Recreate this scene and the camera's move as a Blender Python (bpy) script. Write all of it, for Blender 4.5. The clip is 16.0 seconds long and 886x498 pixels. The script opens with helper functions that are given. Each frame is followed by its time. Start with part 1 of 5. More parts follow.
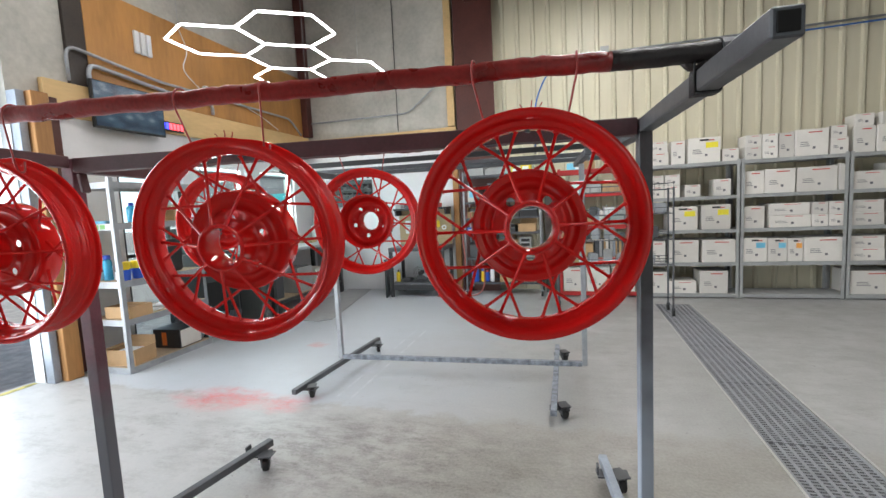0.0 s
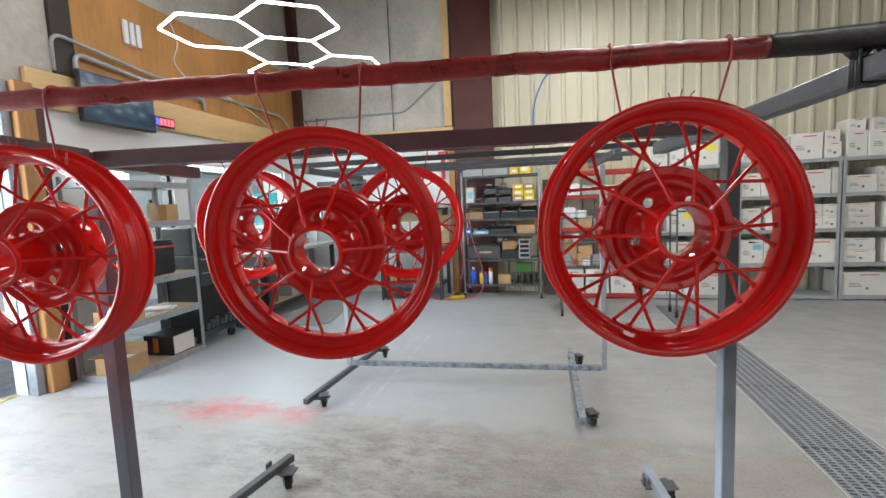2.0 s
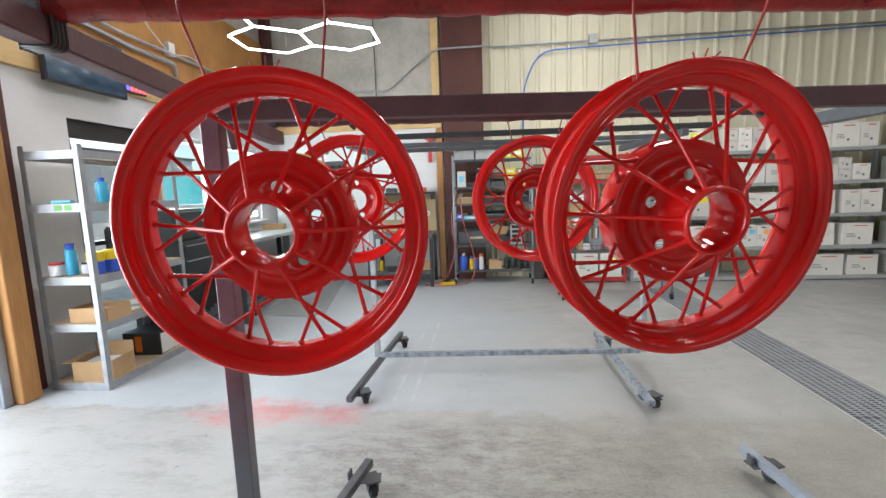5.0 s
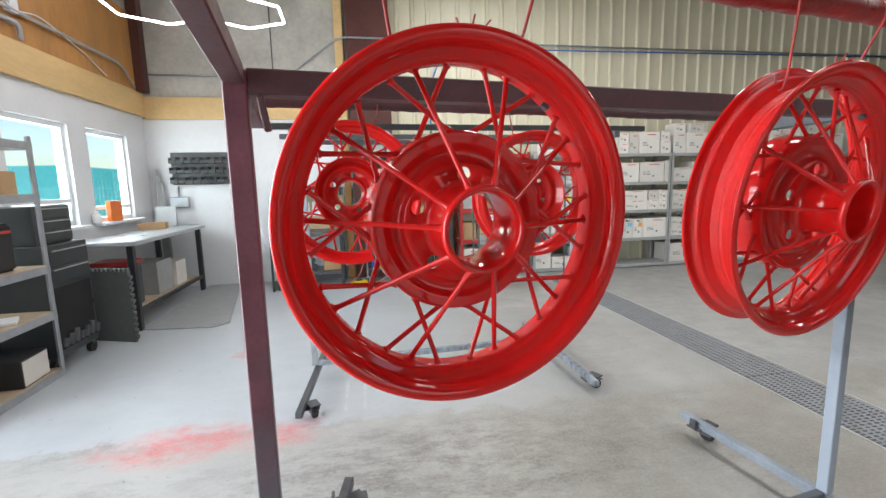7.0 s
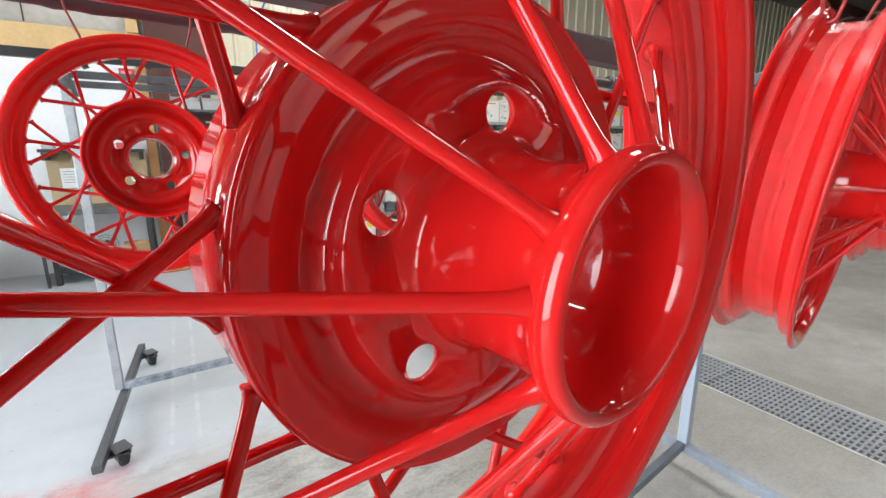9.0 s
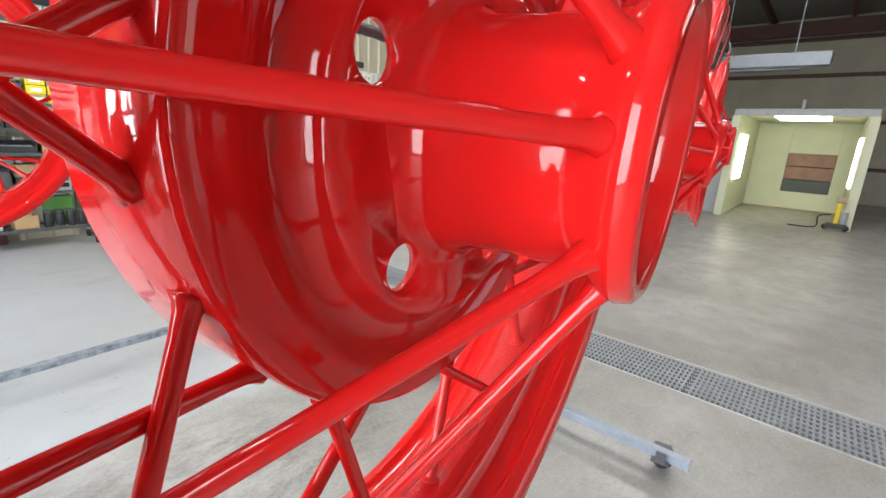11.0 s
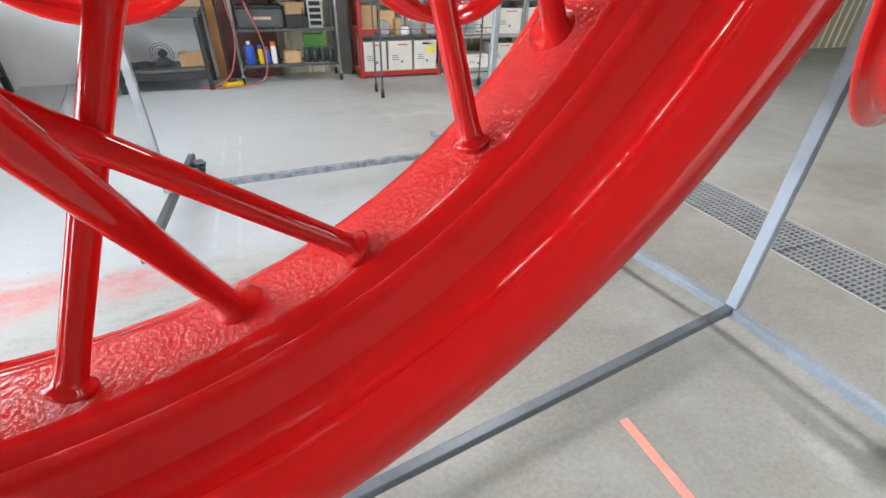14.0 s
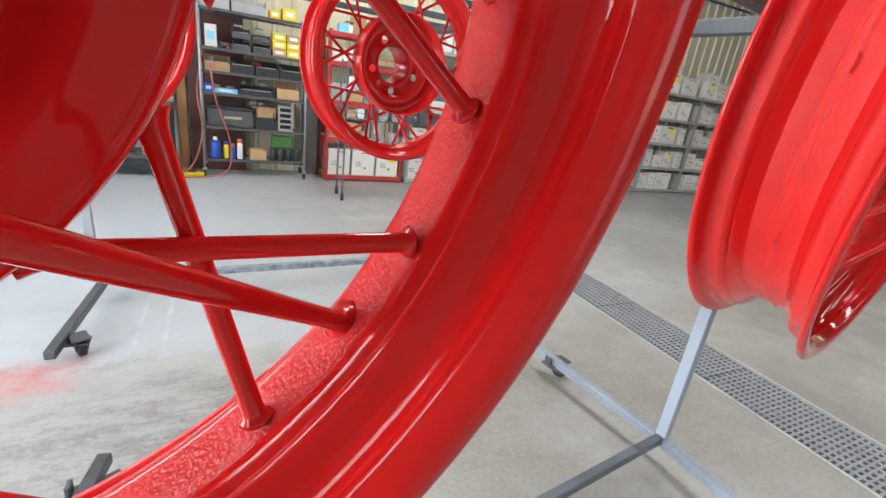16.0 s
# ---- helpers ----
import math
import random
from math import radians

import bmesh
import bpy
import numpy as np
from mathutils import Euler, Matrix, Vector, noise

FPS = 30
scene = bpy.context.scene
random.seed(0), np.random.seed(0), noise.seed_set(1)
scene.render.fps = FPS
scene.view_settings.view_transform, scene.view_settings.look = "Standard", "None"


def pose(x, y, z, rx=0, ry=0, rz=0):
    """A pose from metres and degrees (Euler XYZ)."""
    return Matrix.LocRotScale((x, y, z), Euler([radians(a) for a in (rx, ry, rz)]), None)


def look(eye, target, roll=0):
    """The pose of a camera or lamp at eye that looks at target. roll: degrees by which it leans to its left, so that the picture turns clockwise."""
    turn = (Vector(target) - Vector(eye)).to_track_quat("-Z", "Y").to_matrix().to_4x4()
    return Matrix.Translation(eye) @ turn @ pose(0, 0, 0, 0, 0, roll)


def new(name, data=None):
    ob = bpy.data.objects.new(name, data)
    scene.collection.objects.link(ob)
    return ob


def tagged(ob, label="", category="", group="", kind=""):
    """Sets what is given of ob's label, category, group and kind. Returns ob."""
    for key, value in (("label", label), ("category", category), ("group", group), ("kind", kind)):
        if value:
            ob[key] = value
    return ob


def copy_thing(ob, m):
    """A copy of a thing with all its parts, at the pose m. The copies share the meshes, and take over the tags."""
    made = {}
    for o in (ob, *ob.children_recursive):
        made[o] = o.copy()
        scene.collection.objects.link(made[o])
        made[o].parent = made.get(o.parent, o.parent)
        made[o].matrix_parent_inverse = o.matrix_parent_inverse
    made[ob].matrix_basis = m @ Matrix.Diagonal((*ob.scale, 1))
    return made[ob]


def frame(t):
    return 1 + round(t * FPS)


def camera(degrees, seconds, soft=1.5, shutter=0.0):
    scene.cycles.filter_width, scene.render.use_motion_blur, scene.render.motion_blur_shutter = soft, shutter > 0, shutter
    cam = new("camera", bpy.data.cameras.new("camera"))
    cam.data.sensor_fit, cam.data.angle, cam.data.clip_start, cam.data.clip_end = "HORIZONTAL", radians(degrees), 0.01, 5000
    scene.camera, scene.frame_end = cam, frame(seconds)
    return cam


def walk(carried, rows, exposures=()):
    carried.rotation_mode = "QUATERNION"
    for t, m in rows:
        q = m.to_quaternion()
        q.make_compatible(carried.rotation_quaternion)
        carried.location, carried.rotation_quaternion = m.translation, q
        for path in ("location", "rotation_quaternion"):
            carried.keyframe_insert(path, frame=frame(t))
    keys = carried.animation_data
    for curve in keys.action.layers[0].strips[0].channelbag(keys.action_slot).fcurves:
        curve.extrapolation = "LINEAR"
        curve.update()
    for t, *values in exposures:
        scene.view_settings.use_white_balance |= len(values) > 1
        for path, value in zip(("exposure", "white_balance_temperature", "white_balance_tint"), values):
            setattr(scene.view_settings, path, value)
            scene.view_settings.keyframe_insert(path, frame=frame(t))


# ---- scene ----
cam = camera(90.0, 16.0)
PATH = [
    (0, (-0.138, 0.219, 1.432), (-0.697, 2.13, 1.239), -2.8),
    (0.5, (-0.159, 0.264, 1.434), (-0.654, 2.192, 1.242), -2.5),
    (1, (-0.213, 0.282, 1.436), (-0.693, 2.214, 1.243), -2.5),
    (1.5, (-0.328, 0.275, 1.438), (-0.801, 2.209, 1.246), -2.5),
    (2, (-0.454, 0.254, 1.444), (-0.92, 2.189, 1.251), -2.5),
    (2.5, (-0.573, 0.243, 1.441), (-1.011, 2.185, 1.251), -2.3),
    (3, (-0.661, 0.275, 1.436), (-1.091, 2.218, 1.242), -2.4),
    (3.5, (-0.799, 0.335, 1.433), (-1.22, 2.281, 1.241), -2.3),
    (4, (-0.913, 0.367, 1.442), (-1.298, 2.322, 1.247), -1.9),
    (4.5, (-1.088, 0.343, 1.432), (-1.361, 2.311, 1.200), -1.8),
    (5, (-1.257, 0.317, 1.421), (-1.454, 2.290, 1.162), -1.90),
    (5.2, (-1.298, 0.327, 1.424), (-1.484, 2.300, 1.158), -1.59),
    (7.5, (-1.768, 0.497, 1.423), (-1.247, 2.402, 1.113), -1.84),
    (8, (-1.745, 0.631, 1.425), (-1.071, 2.476, 1.078), -2.11),
    (8.2, (-1.730, 0.697, 1.424), (-0.997, 2.522, 1.061), -1.92),
    (10.5, (-1.744, 0.891, 1.392), (-0.263, 2.274, 0.842), 3.51),
    (11, (-1.757, 0.892, 1.370), (-0.201, 2.201, 0.845), 2.97),
    (11.5, (-1.759, 0.892, 1.347), (-0.215, 2.184, 0.747), 2.70),
    (12, (-1.736, 0.898, 1.307), (-0.345, 2.234, 0.476), 2.95),
    (12.5, (-1.679, 0.916, 1.261), (-0.530, 2.335, 0.223), 2.64),
    (13, (-1.608, 0.932, 1.253), (-0.686, 2.421, 0.094), 2.23),
    (13.5, (-1.561, 0.935, 1.254), (-0.818, 2.504, 0.073), 1.52),
    (14, (-1.525, 0.934, 1.259), (-0.867, 2.578, 0.129), 1.62),
    (14.5, (-1.497, 0.940, 1.270), (-0.855, 2.645, 0.226), 2.53),
    (15, (-1.482, 0.942, 1.289), (-0.786, 2.690, 0.358), 4.61),
    (15.5, (-1.475, 0.931, 1.308), (-0.671, 2.696, 0.503), 7.03),
    (16, (-1.475, 0.919, 1.327), (-0.571, 2.681, 0.630), 7.77),
]
walk(cam, [(t, look(eye, target, roll)) for t, eye, target, roll in PATH],
     exposures=[(0, 0.02), (3.5, 0.07), (4.5, 0.12), (5.2, 0.12), (7.5, 0.27), (10.5, 0.5), (16, 0.42)])

# ---- light ----
world = bpy.data.worlds.new("world")
scene.world = world
world.use_nodes = True
wn = world.node_tree
sky = wn.nodes.new("ShaderNodeTexSky")
sky.sky_type = "NISHITA"
sky.sun_disc = False
sky.sun_elevation, sky.sun_rotation = radians(49), radians(145)
wn.links.new(sky.outputs[0], wn.nodes["Background"].inputs[0])
wn.nodes["Background"].inputs[1].default_value = 0.15


def sun_lamp():
    d = bpy.data.lights.new("sun", "SUN")
    d.energy, d.angle, d.color = 2.6, radians(2), (1.0, 0.96, 0.9)
    o = new("sun", d)
    o.matrix_world = look((7, -10, 14), (0, 0, 0))


def area(name, eye, target, w, h, watts, color=(1, 1, 1)):
    d = bpy.data.lights.new(name, "AREA")
    d.shape, d.size, d.size_y, d.energy, d.color = "RECTANGLE", w, h, watts, color
    o = new(name, d)
    o.matrix_world = look(eye, target)


sun_lamp()
# daylight through the west roller door and windows; the south one is added fill
area("south_fill_light", (4.0, -5.9, 2.0), (4.0, 0, 1.6), 3.6, 3.4, 10, (0.98, 0.98, 1.0))
area("door_light_west", (-4.95, 0.95, 1.72), (0, 0.95, 1.3), 3.6, 3.2, 265, (0.92, 0.97, 1.0))
area("window_light_west", (-4.95, 5.5, 1.5), (0, 5.5, 1.2), 3.2, 1.3, 140, (0.92, 0.97, 1.0))

STRIP_W = 80  # watts of one ceiling strip light

# ---- materials ----


def mat(name, color, rough=0.5, metal=0.0, vary=0.12, scale=6.0, bump=0.0, bscale=60.0, coat=0.0, stretch=(1, 1, 1), random=0.0, spec=0.5):
    """Paint, metal, wood and the like: base colour with variation at two scales and fine relief."""
    m = bpy.data.materials.new(name)
    m.use_nodes = True
    nt = m.node_tree
    b = nt.nodes["Principled BSDF"]
    tc = nt.nodes.new("ShaderNodeTexCoord")
    mp = nt.nodes.new("ShaderNodeMapping")
    mp.inputs["Scale"].default_value = stretch
    nt.links.new(tc.outputs["Object"], mp.inputs[0])
    n1, n2 = nt.nodes.new("ShaderNodeTexNoise"), nt.nodes.new("ShaderNodeTexNoise")
    n1.inputs["Scale"].default_value, n1.inputs["Detail"].default_value = scale, 5
    n2.inputs["Scale"].default_value, n2.inputs["Detail"].default_value = scale * 9, 3
    for n in (n1, n2):
        nt.links.new(mp.outputs[0], n.inputs["Vector"])
    add = nt.nodes.new("ShaderNodeMath")
    add.operation = "MULTIPLY_ADD"
    add.inputs[1].default_value = 0.5
    nt.links.new(n2.outputs[0], add.inputs[0])
    nt.links.new(n1.outputs[0], add.inputs[2])
    mr = nt.nodes.new("ShaderNodeMapRange")
    mr.inputs[1].default_value, mr.inputs[2].default_value = 0.45, 1.05
    mr.inputs[3].default_value, mr.inputs[4].default_value = 1 - vary, 1 + vary
    nt.links.new(add.outputs[0], mr.inputs[0])
    hsv = nt.nodes.new("ShaderNodeHueSaturation")
    hsv.inputs["Color"].default_value = (*color, 1)
    if random:
        oi = nt.nodes.new("ShaderNodeObjectInfo")
        r2 = nt.nodes.new("ShaderNodeMapRange")
        r2.inputs[3].default_value, r2.inputs[4].default_value = 1 - random, 1 + random
        nt.links.new(oi.outputs["Random"], r2.inputs[0])
        mul = nt.nodes.new("ShaderNodeMath")
        mul.operation = "MULTIPLY"
        nt.links.new(r2.outputs[0], mul.inputs[0])
        nt.links.new(mr.outputs[0], mul.inputs[1])
        nt.links.new(mul.outputs[0], hsv.inputs["Value"])
    else:
        nt.links.new(mr.outputs[0], hsv.inputs["Value"])
    nt.links.new(hsv.outputs[0], b.inputs["Base Color"])
    b.inputs["Metallic"].default_value = metal
    b.inputs["Specular IOR Level"].default_value = spec
    rr = nt.nodes.new("ShaderNodeMapRange")
    rr.inputs[1].default_value, rr.inputs[2].default_value = 0.3, 0.7
    rr.inputs[3].default_value, rr.inputs[4].default_value = max(rough - 0.08, 0.02), min(rough + 0.08, 1)
    nt.links.new(n1.outputs[0], rr.inputs[0])
    nt.links.new(rr.outputs[0], b.inputs["Roughness"])
    if coat:
        b.inputs["Coat Weight"].default_value, b.inputs["Coat Roughness"].default_value = coat, 0.045
    if bump:
        n3 = nt.nodes.new("ShaderNodeTexNoise")
        n3.inputs["Scale"].default_value, n3.inputs["Detail"].default_value = bscale, 3
        nt.links.new(mp.outputs[0], n3.inputs["Vector"])
        bp = nt.nodes.new("ShaderNodeBump")
        bp.inputs["Strength"].default_value, bp.inputs["Distance"].default_value = bump, 0.003
        nt.links.new(n3.outputs[0], bp.inputs["Height"])
        nt.links.new(bp.outputs[0], b.inputs["Coat Normal" if coat else "Normal"])
    return m


def glow(name, color, strength):
    m = bpy.data.materials.new(name)
    m.use_nodes = True
    b = m.node_tree.nodes["Principled BSDF"]
    b.inputs["Base Color"].default_value = (*color, 1)
    b.inputs["Emission Color"].default_value = (*color, 1)
    b.inputs["Emission Strength"].default_value = strength
    return m


def glass_mat():
    m = bpy.data.materials.new("window_glass")
    m.use_nodes = True
    nt = m.node_tree
    nt.nodes.clear()
    out, mix = nt.nodes.new("ShaderNodeOutputMaterial"), nt.nodes.new("ShaderNodeMixShader")
    tr, gl = nt.nodes.new("ShaderNodeBsdfTransparent"), nt.nodes.new("ShaderNodeBsdfGlossy")
    tr.inputs[0].default_value = (0.93, 0.97, 0.96, 1)
    gl.inputs["Roughness"].default_value = 0.01
    mix.inputs[0].default_value = 0.05
    nt.links.new(tr.outputs[0], mix.inputs[1])
    nt.links.new(gl.outputs[0], mix.inputs[2])
    nt.links.new(mix.outputs[0], out.inputs[0])
    return m


def screen_mat():
    """A lit television picture: dim blue with soft grey shapes."""
    m = glow("television_screen", (0.035, 0.075, 0.12), 0.65)
    nt = m.node_tree
    b = nt.nodes["Principled BSDF"]
    tc, n = nt.nodes.new("ShaderNodeTexCoord"), nt.nodes.new("ShaderNodeTexVoronoi")
    mp, ramp = nt.nodes.new("ShaderNodeMapping"), nt.nodes.new("ShaderNodeValToRGB")
    mp.inputs["Scale"].default_value = (1.0, 1.0, 1.9)
    n.feature = "SMOOTH_F1"
    n.inputs["Scale"].default_value, n.inputs["Smoothness"].default_value = 6.5, 0.6
    nt.links.new(tc.outputs["Object"], mp.inputs[0])
    nt.links.new(mp.outputs[0], n.inputs["Vector"])
    for at, c in ((0.0, (0.20, 0.27, 0.32, 1)), (0.35, (0.045, 0.095, 0.15, 1)), (0.7, (0.018, 0.045, 0.085, 1))):
        e = ramp.color_ramp.elements.new(at) if at not in (0.0,) else ramp.color_ramp.elements[0]
        e.position, e.color = at, c
    ramp.color_ramp.elements[-1].color = (0.02, 0.04, 0.07, 1)
    nt.links.new(n.outputs["Distance"], ramp.inputs[0])
    nt.links.new(ramp.outputs[0], b.inputs["Emission Color"])
    b.inputs["Base Color"].default_value = (0.01, 0.012, 0.015, 1)
    b.inputs["Roughness"].default_value = 0.15
    return m


def floor_mat():
    """Worn concrete slab: mottled grey-beige, a painted grey bay, dark stains and red overspray."""
    m = bpy.data.materials.new("concrete_slab")
    m.use_nodes = True
    nt = m.node_tree
    b = nt.nodes["Principled BSDF"]
    geo = nt.nodes.new("ShaderNodeNewGeometry")
    sep = nt.nodes.new("ShaderNodeSeparateXYZ")
    nt.links.new(geo.outputs["Position"], sep.inputs[0])

    def noise_n(scale, detail=6.0, rough=0.6, stretch=None):
        n = nt.nodes.new("ShaderNodeTexNoise")
        n.inputs["Scale"].default_value, n.inputs["Detail"].default_value, n.inputs["Roughness"].default_value = scale, detail, rough
        if stretch:
            mp = nt.nodes.new("ShaderNodeMapping")
            mp.inputs["Scale"].default_value = stretch
            nt.links.new(geo.outputs["Position"], mp.inputs[0])
            nt.links.new(mp.outputs[0], n.inputs["Vector"])
        else:
            nt.links.new(geo.outputs["Position"], n.inputs["Vector"])
        return n.outputs[0]

    def ramp(src, lo, hi, a=0.0, c=1.0):
        r = nt.nodes.new("ShaderNodeMapRange")
        r.inputs[1].default_value, r.inputs[2].default_value, r.inputs[3].default_value, r.inputs[4].default_value = lo, hi, a, c
        nt.links.new(src, r.inputs[0])
        return r.outputs[0]

    def math_n(op, a, c):
        n = nt.nodes.new("ShaderNodeMath")
        n.operation = op
        for i, v in ((0, a), (1, c)):
            if isinstance(v, bpy.types.NodeSocket):
                nt.links.new(v, n.inputs[i])
            else:
                n.inputs[i].default_value = v
        return n.outputs[0]

    def mix(fac, a, c):
        n = nt.nodes.new("ShaderNodeMix")
        n.data_type = "RGBA"
        nt.links.new(fac, n.inputs[0])
        for i, v in ((6, a), (7, c)):
            if isinstance(v, bpy.types.NodeSocket):
                nt.links.new(v, n.inputs[i])
            else:
                n.inputs[i].default_value = (*v, 1)
        return n.outputs[2]

    big, mid, fine = noise_n(0.9), noise_n(4.5, 8, 0.7), noise_n(60, 4)
    col = mix(ramp(big, 0.38, 0.62), (0.215, 0.205, 0.183), (0.36, 0.355, 0.338))
    col = mix(ramp(mid, 0.42, 0.66, 0, 0.6), col, (0.25, 0.235, 0.21))
    # painted bay behind the overspray line
    edge = math_n("ADD", sep.outputs["Y"], ramp(mid, 0.3, 0.7, -0.12, 0.12))
    bay = math_n("MULTIPLY", ramp(edge, 2.95, 3.05), ramp(math_n("ADD", sep.outputs["X"], ramp(big, 0.3, 0.7, -0.5, 0.5)), -1.9, -0.3, 1, 0.25))
    col = mix(bay, col, mix(ramp(mid, 0.3, 0.7), (0.375, 0.415, 0.455), (0.46, 0.50, 0.54)))
    # paler strip at the camera side of the bay
    strip = math_n("MULTIPLY", ramp(sep.outputs["Y"], 0.3, 1.7, 0, 0.75), ramp(sep.outputs["Y"], 2.95, 3.05, 1, 0))
    strip = math_n("MULTIPLY", strip, ramp(sep.outputs["X"], -2.3, -1.0, 1, 0))
    col = mix(strip, col, (0.41, 0.42, 0.428))
    # red overspray
    dx = math_n("DIVIDE", math_n("SUBTRACT", sep.outputs["X"], -2.70), 0.62)
    dy = math_n("DIVIDE", math_n("SUBTRACT", sep.outputs["Y"], 2.97), 0.20)
    d = math_n("ADD", math_n("MULTIPLY", dx, dx), math_n("MULTIPLY", dy, dy))
    d = math_n("ADD", d, ramp(noise_n(2.6, 5, 0.6), 0.3, 0.7, -0.8, 0.8))
    red = math_n("MULTIPLY", ramp(d, 0.0, 1.2, 1, 0), ramp(noise_n(6, 6, 0.75, (1, 1.8, 1)), 0.34, 0.62, 0.1, 0.95))
    col = mix(red, col, (0.62, 0.10, 0.10))
    fx = math_n("DIVIDE", math_n("SUBTRACT", sep.outputs["X"], -2.81), 0.14)
    fy = math_n("DIVIDE", math_n("SUBTRACT", sep.outputs["Y"], 4.33), 0.10)
    f2 = math_n("ADD", math_n("ADD", math_n("MULTIPLY", fx, fx), math_n("MULTIPLY", fy, fy)), ramp(noise_n(9, 4, 0.7), 0.3, 0.7, -0.7, 0.7))
    col = mix(ramp(f2, 0.0, 1.0, 0.42, 0), col, (0.62, 0.13, 0.12))
    line = math_n("ABSOLUTE", math_n("SUBTRACT", sep.outputs["X"], -1.85), 0.0)
    edge_l = math_n("SUBTRACT", 1.0, ramp(math_n("ABSOLUTE", math_n("SUBTRACT", line, 0.06), 0.0), 0.006, 0.016))
    span = math_n("MULTIPLY", ramp(sep.outputs["Y"], 3.15, 3.19), ramp(sep.outputs["Y"], 4.95, 5.05, 1, 0))
    tape = math_n("MULTIPLY", math_n("MULTIPLY", edge_l, span), ramp(noise_n(5, 5, 0.7), 0.42, 0.6, 0, 0.5))
    col = mix(tape, col, (0.62, 0.65, 0.68))
    # dark scuffs under the second rack
    ex = math_n("DIVIDE", math_n("SUBTRACT", sep.outputs["X"], -1.3), 1.3)
    ey = math_n("DIVIDE", math_n("SUBTRACT", sep.outputs["Y"], 2.45), 0.5)
    e = math_n("ADD", math_n("MULTIPLY", ex, ex), math_n("MULTIPLY", ey, ey))
    scuff = math_n("MULTIPLY", ramp(e, 0.2, 1.2, 1, 0), ramp(noise_n(5, 9, 0.8, (1, 2, 1)), 0.44, 0.62, 0, 0.85))
    col = mix(scuff, col, (0.12, 0.11, 0.105))
    streak = math_n("MULTIPLY", ramp(noise_n(2.2, 9, 0.75, (1, 2.2, 1)), 0.49, 0.64, 0, 0.5), ramp(noise_n(0.7, 3), 0.40, 0.55))
    streak = math_n("MULTIPLY", streak, math_n("SUBTRACT", 1.0, math_n("MULTIPLY", bay, 0.85)))
    col = mix(streak, col, (0.17, 0.16, 0.15))
    specks = ramp(noise_n(23, 2), 0.70, 0.74, 0, 0.6)
    col = mix(specks, col, (0.14, 0.13, 0.12))
    col = mix(ramp(fine, 0.35, 0.65, 0, 0.25), col, (0.48, 0.46, 0.43))
    nt.links.new(col, b.inputs["Base Color"])
    nt.links.new(ramp(mid, 0.3, 0.7, 0.28, 0.5), b.inputs["Roughness"])
    bp = nt.nodes.new("ShaderNodeBump")
    bp.inputs["Strength"].default_value, bp.inputs["Distance"].default_value = 0.12, 0.004
    nt.links.new(mid, bp.inputs["Height"])
    nt.links.new(bp.outputs[0], b.inputs["Normal"])
    return m


RED = mat("gloss_red_paint", (0.70, 0.014, 0.0135), 0.3, vary=0.05, scale=9, bump=0.10, bscale=34, coat=1.0, spec=0.0)
RED_WET = mat("rippled_red_paint", (0.70, 0.014, 0.0135), 0.3, vary=0.05, scale=9, bump=0.6, bscale=560, coat=1.0, spec=0.0)
RED_DULL = mat("red_overspray_on_steel", (0.26, 0.020, 0.018), 0.30, vary=0.5, scale=12, bump=0.6, bscale=80)
PURPLE = mat("dull_maroon_overspray", (0.085, 0.040, 0.046), 0.5, vary=0.3, scale=9, bump=0.25, bscale=90)
STEEL_DK = mat("dark_grey_steel", (0.10, 0.105, 0.115), 0.42, 0.4, vary=0.25, scale=12, bump=0.1)
STEEL_BLUE = mat("blue_grey_painted_steel", (0.30, 0.34, 0.40), 0.38, 0.3, vary=0.2, scale=8, bump=0.08)
STEEL_SLATE = mat("dark_slate_painted_steel", (0.13, 0.148, 0.175), 0.4, 0.3, vary=0.25, scale=9, bump=0.08)
GALV = mat("galvanised_steel", (0.36, 0.38, 0.405), 0.48, 0.4, vary=0.2, scale=14)
SPATTER = mat("paint_spattered_steel", (0.21, 0.235, 0.27), 0.5, 0.1, vary=0.75, scale=22, bump=0.2)
GREY = mat("grey_painted_shelf", (0.36, 0.37, 0.37), 0.5, 0.1, vary=0.14, scale=7)
WHITE = mat("white_painted_wallboard", (0.70, 0.715, 0.735), 0.6, vary=0.05, scale=3, bump=0.06, bscale=140)
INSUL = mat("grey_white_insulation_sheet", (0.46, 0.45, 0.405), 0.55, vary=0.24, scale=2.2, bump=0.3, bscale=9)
# Roof copy of the wall insulation, its colour darkened for the shade overhead.
CEIL = mat("shaded_roof_insulation", (0.27, 0.26, 0.235), 0.6, vary=0.15, scale=2.2, bump=0.3, bscale=9)
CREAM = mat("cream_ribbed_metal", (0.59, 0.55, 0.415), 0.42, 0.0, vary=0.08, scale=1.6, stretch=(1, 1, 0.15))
BROWN = mat("red_brown_primed_steel", (0.085, 0.026, 0.020), 0.5, vary=0.25, scale=4)
DARK_BROWN = mat("dark_brown_steel", (0.035, 0.026, 0.020), 0.6, vary=0.35, scale=5)
PLY = mat("orange_plywood", (0.44, 0.215, 0.065), 0.6, vary=0.25, scale=2.5, stretch=(1, 1, 0.22))
PINE = mat("pale_pine_board", (0.62, 0.43, 0.20), 0.55, vary=0.15, scale=4, stretch=(1, 0.2, 1))
TIMBER = mat("weathered_timber_post", (0.42, 0.21, 0.075), 0.65, vary=0.3, scale=5, stretch=(1, 1, 0.12), bump=0.2)
CHIP = mat("raw_chipboard", (0.46, 0.36, 0.25), 0.8, vary=0.2, scale=18)
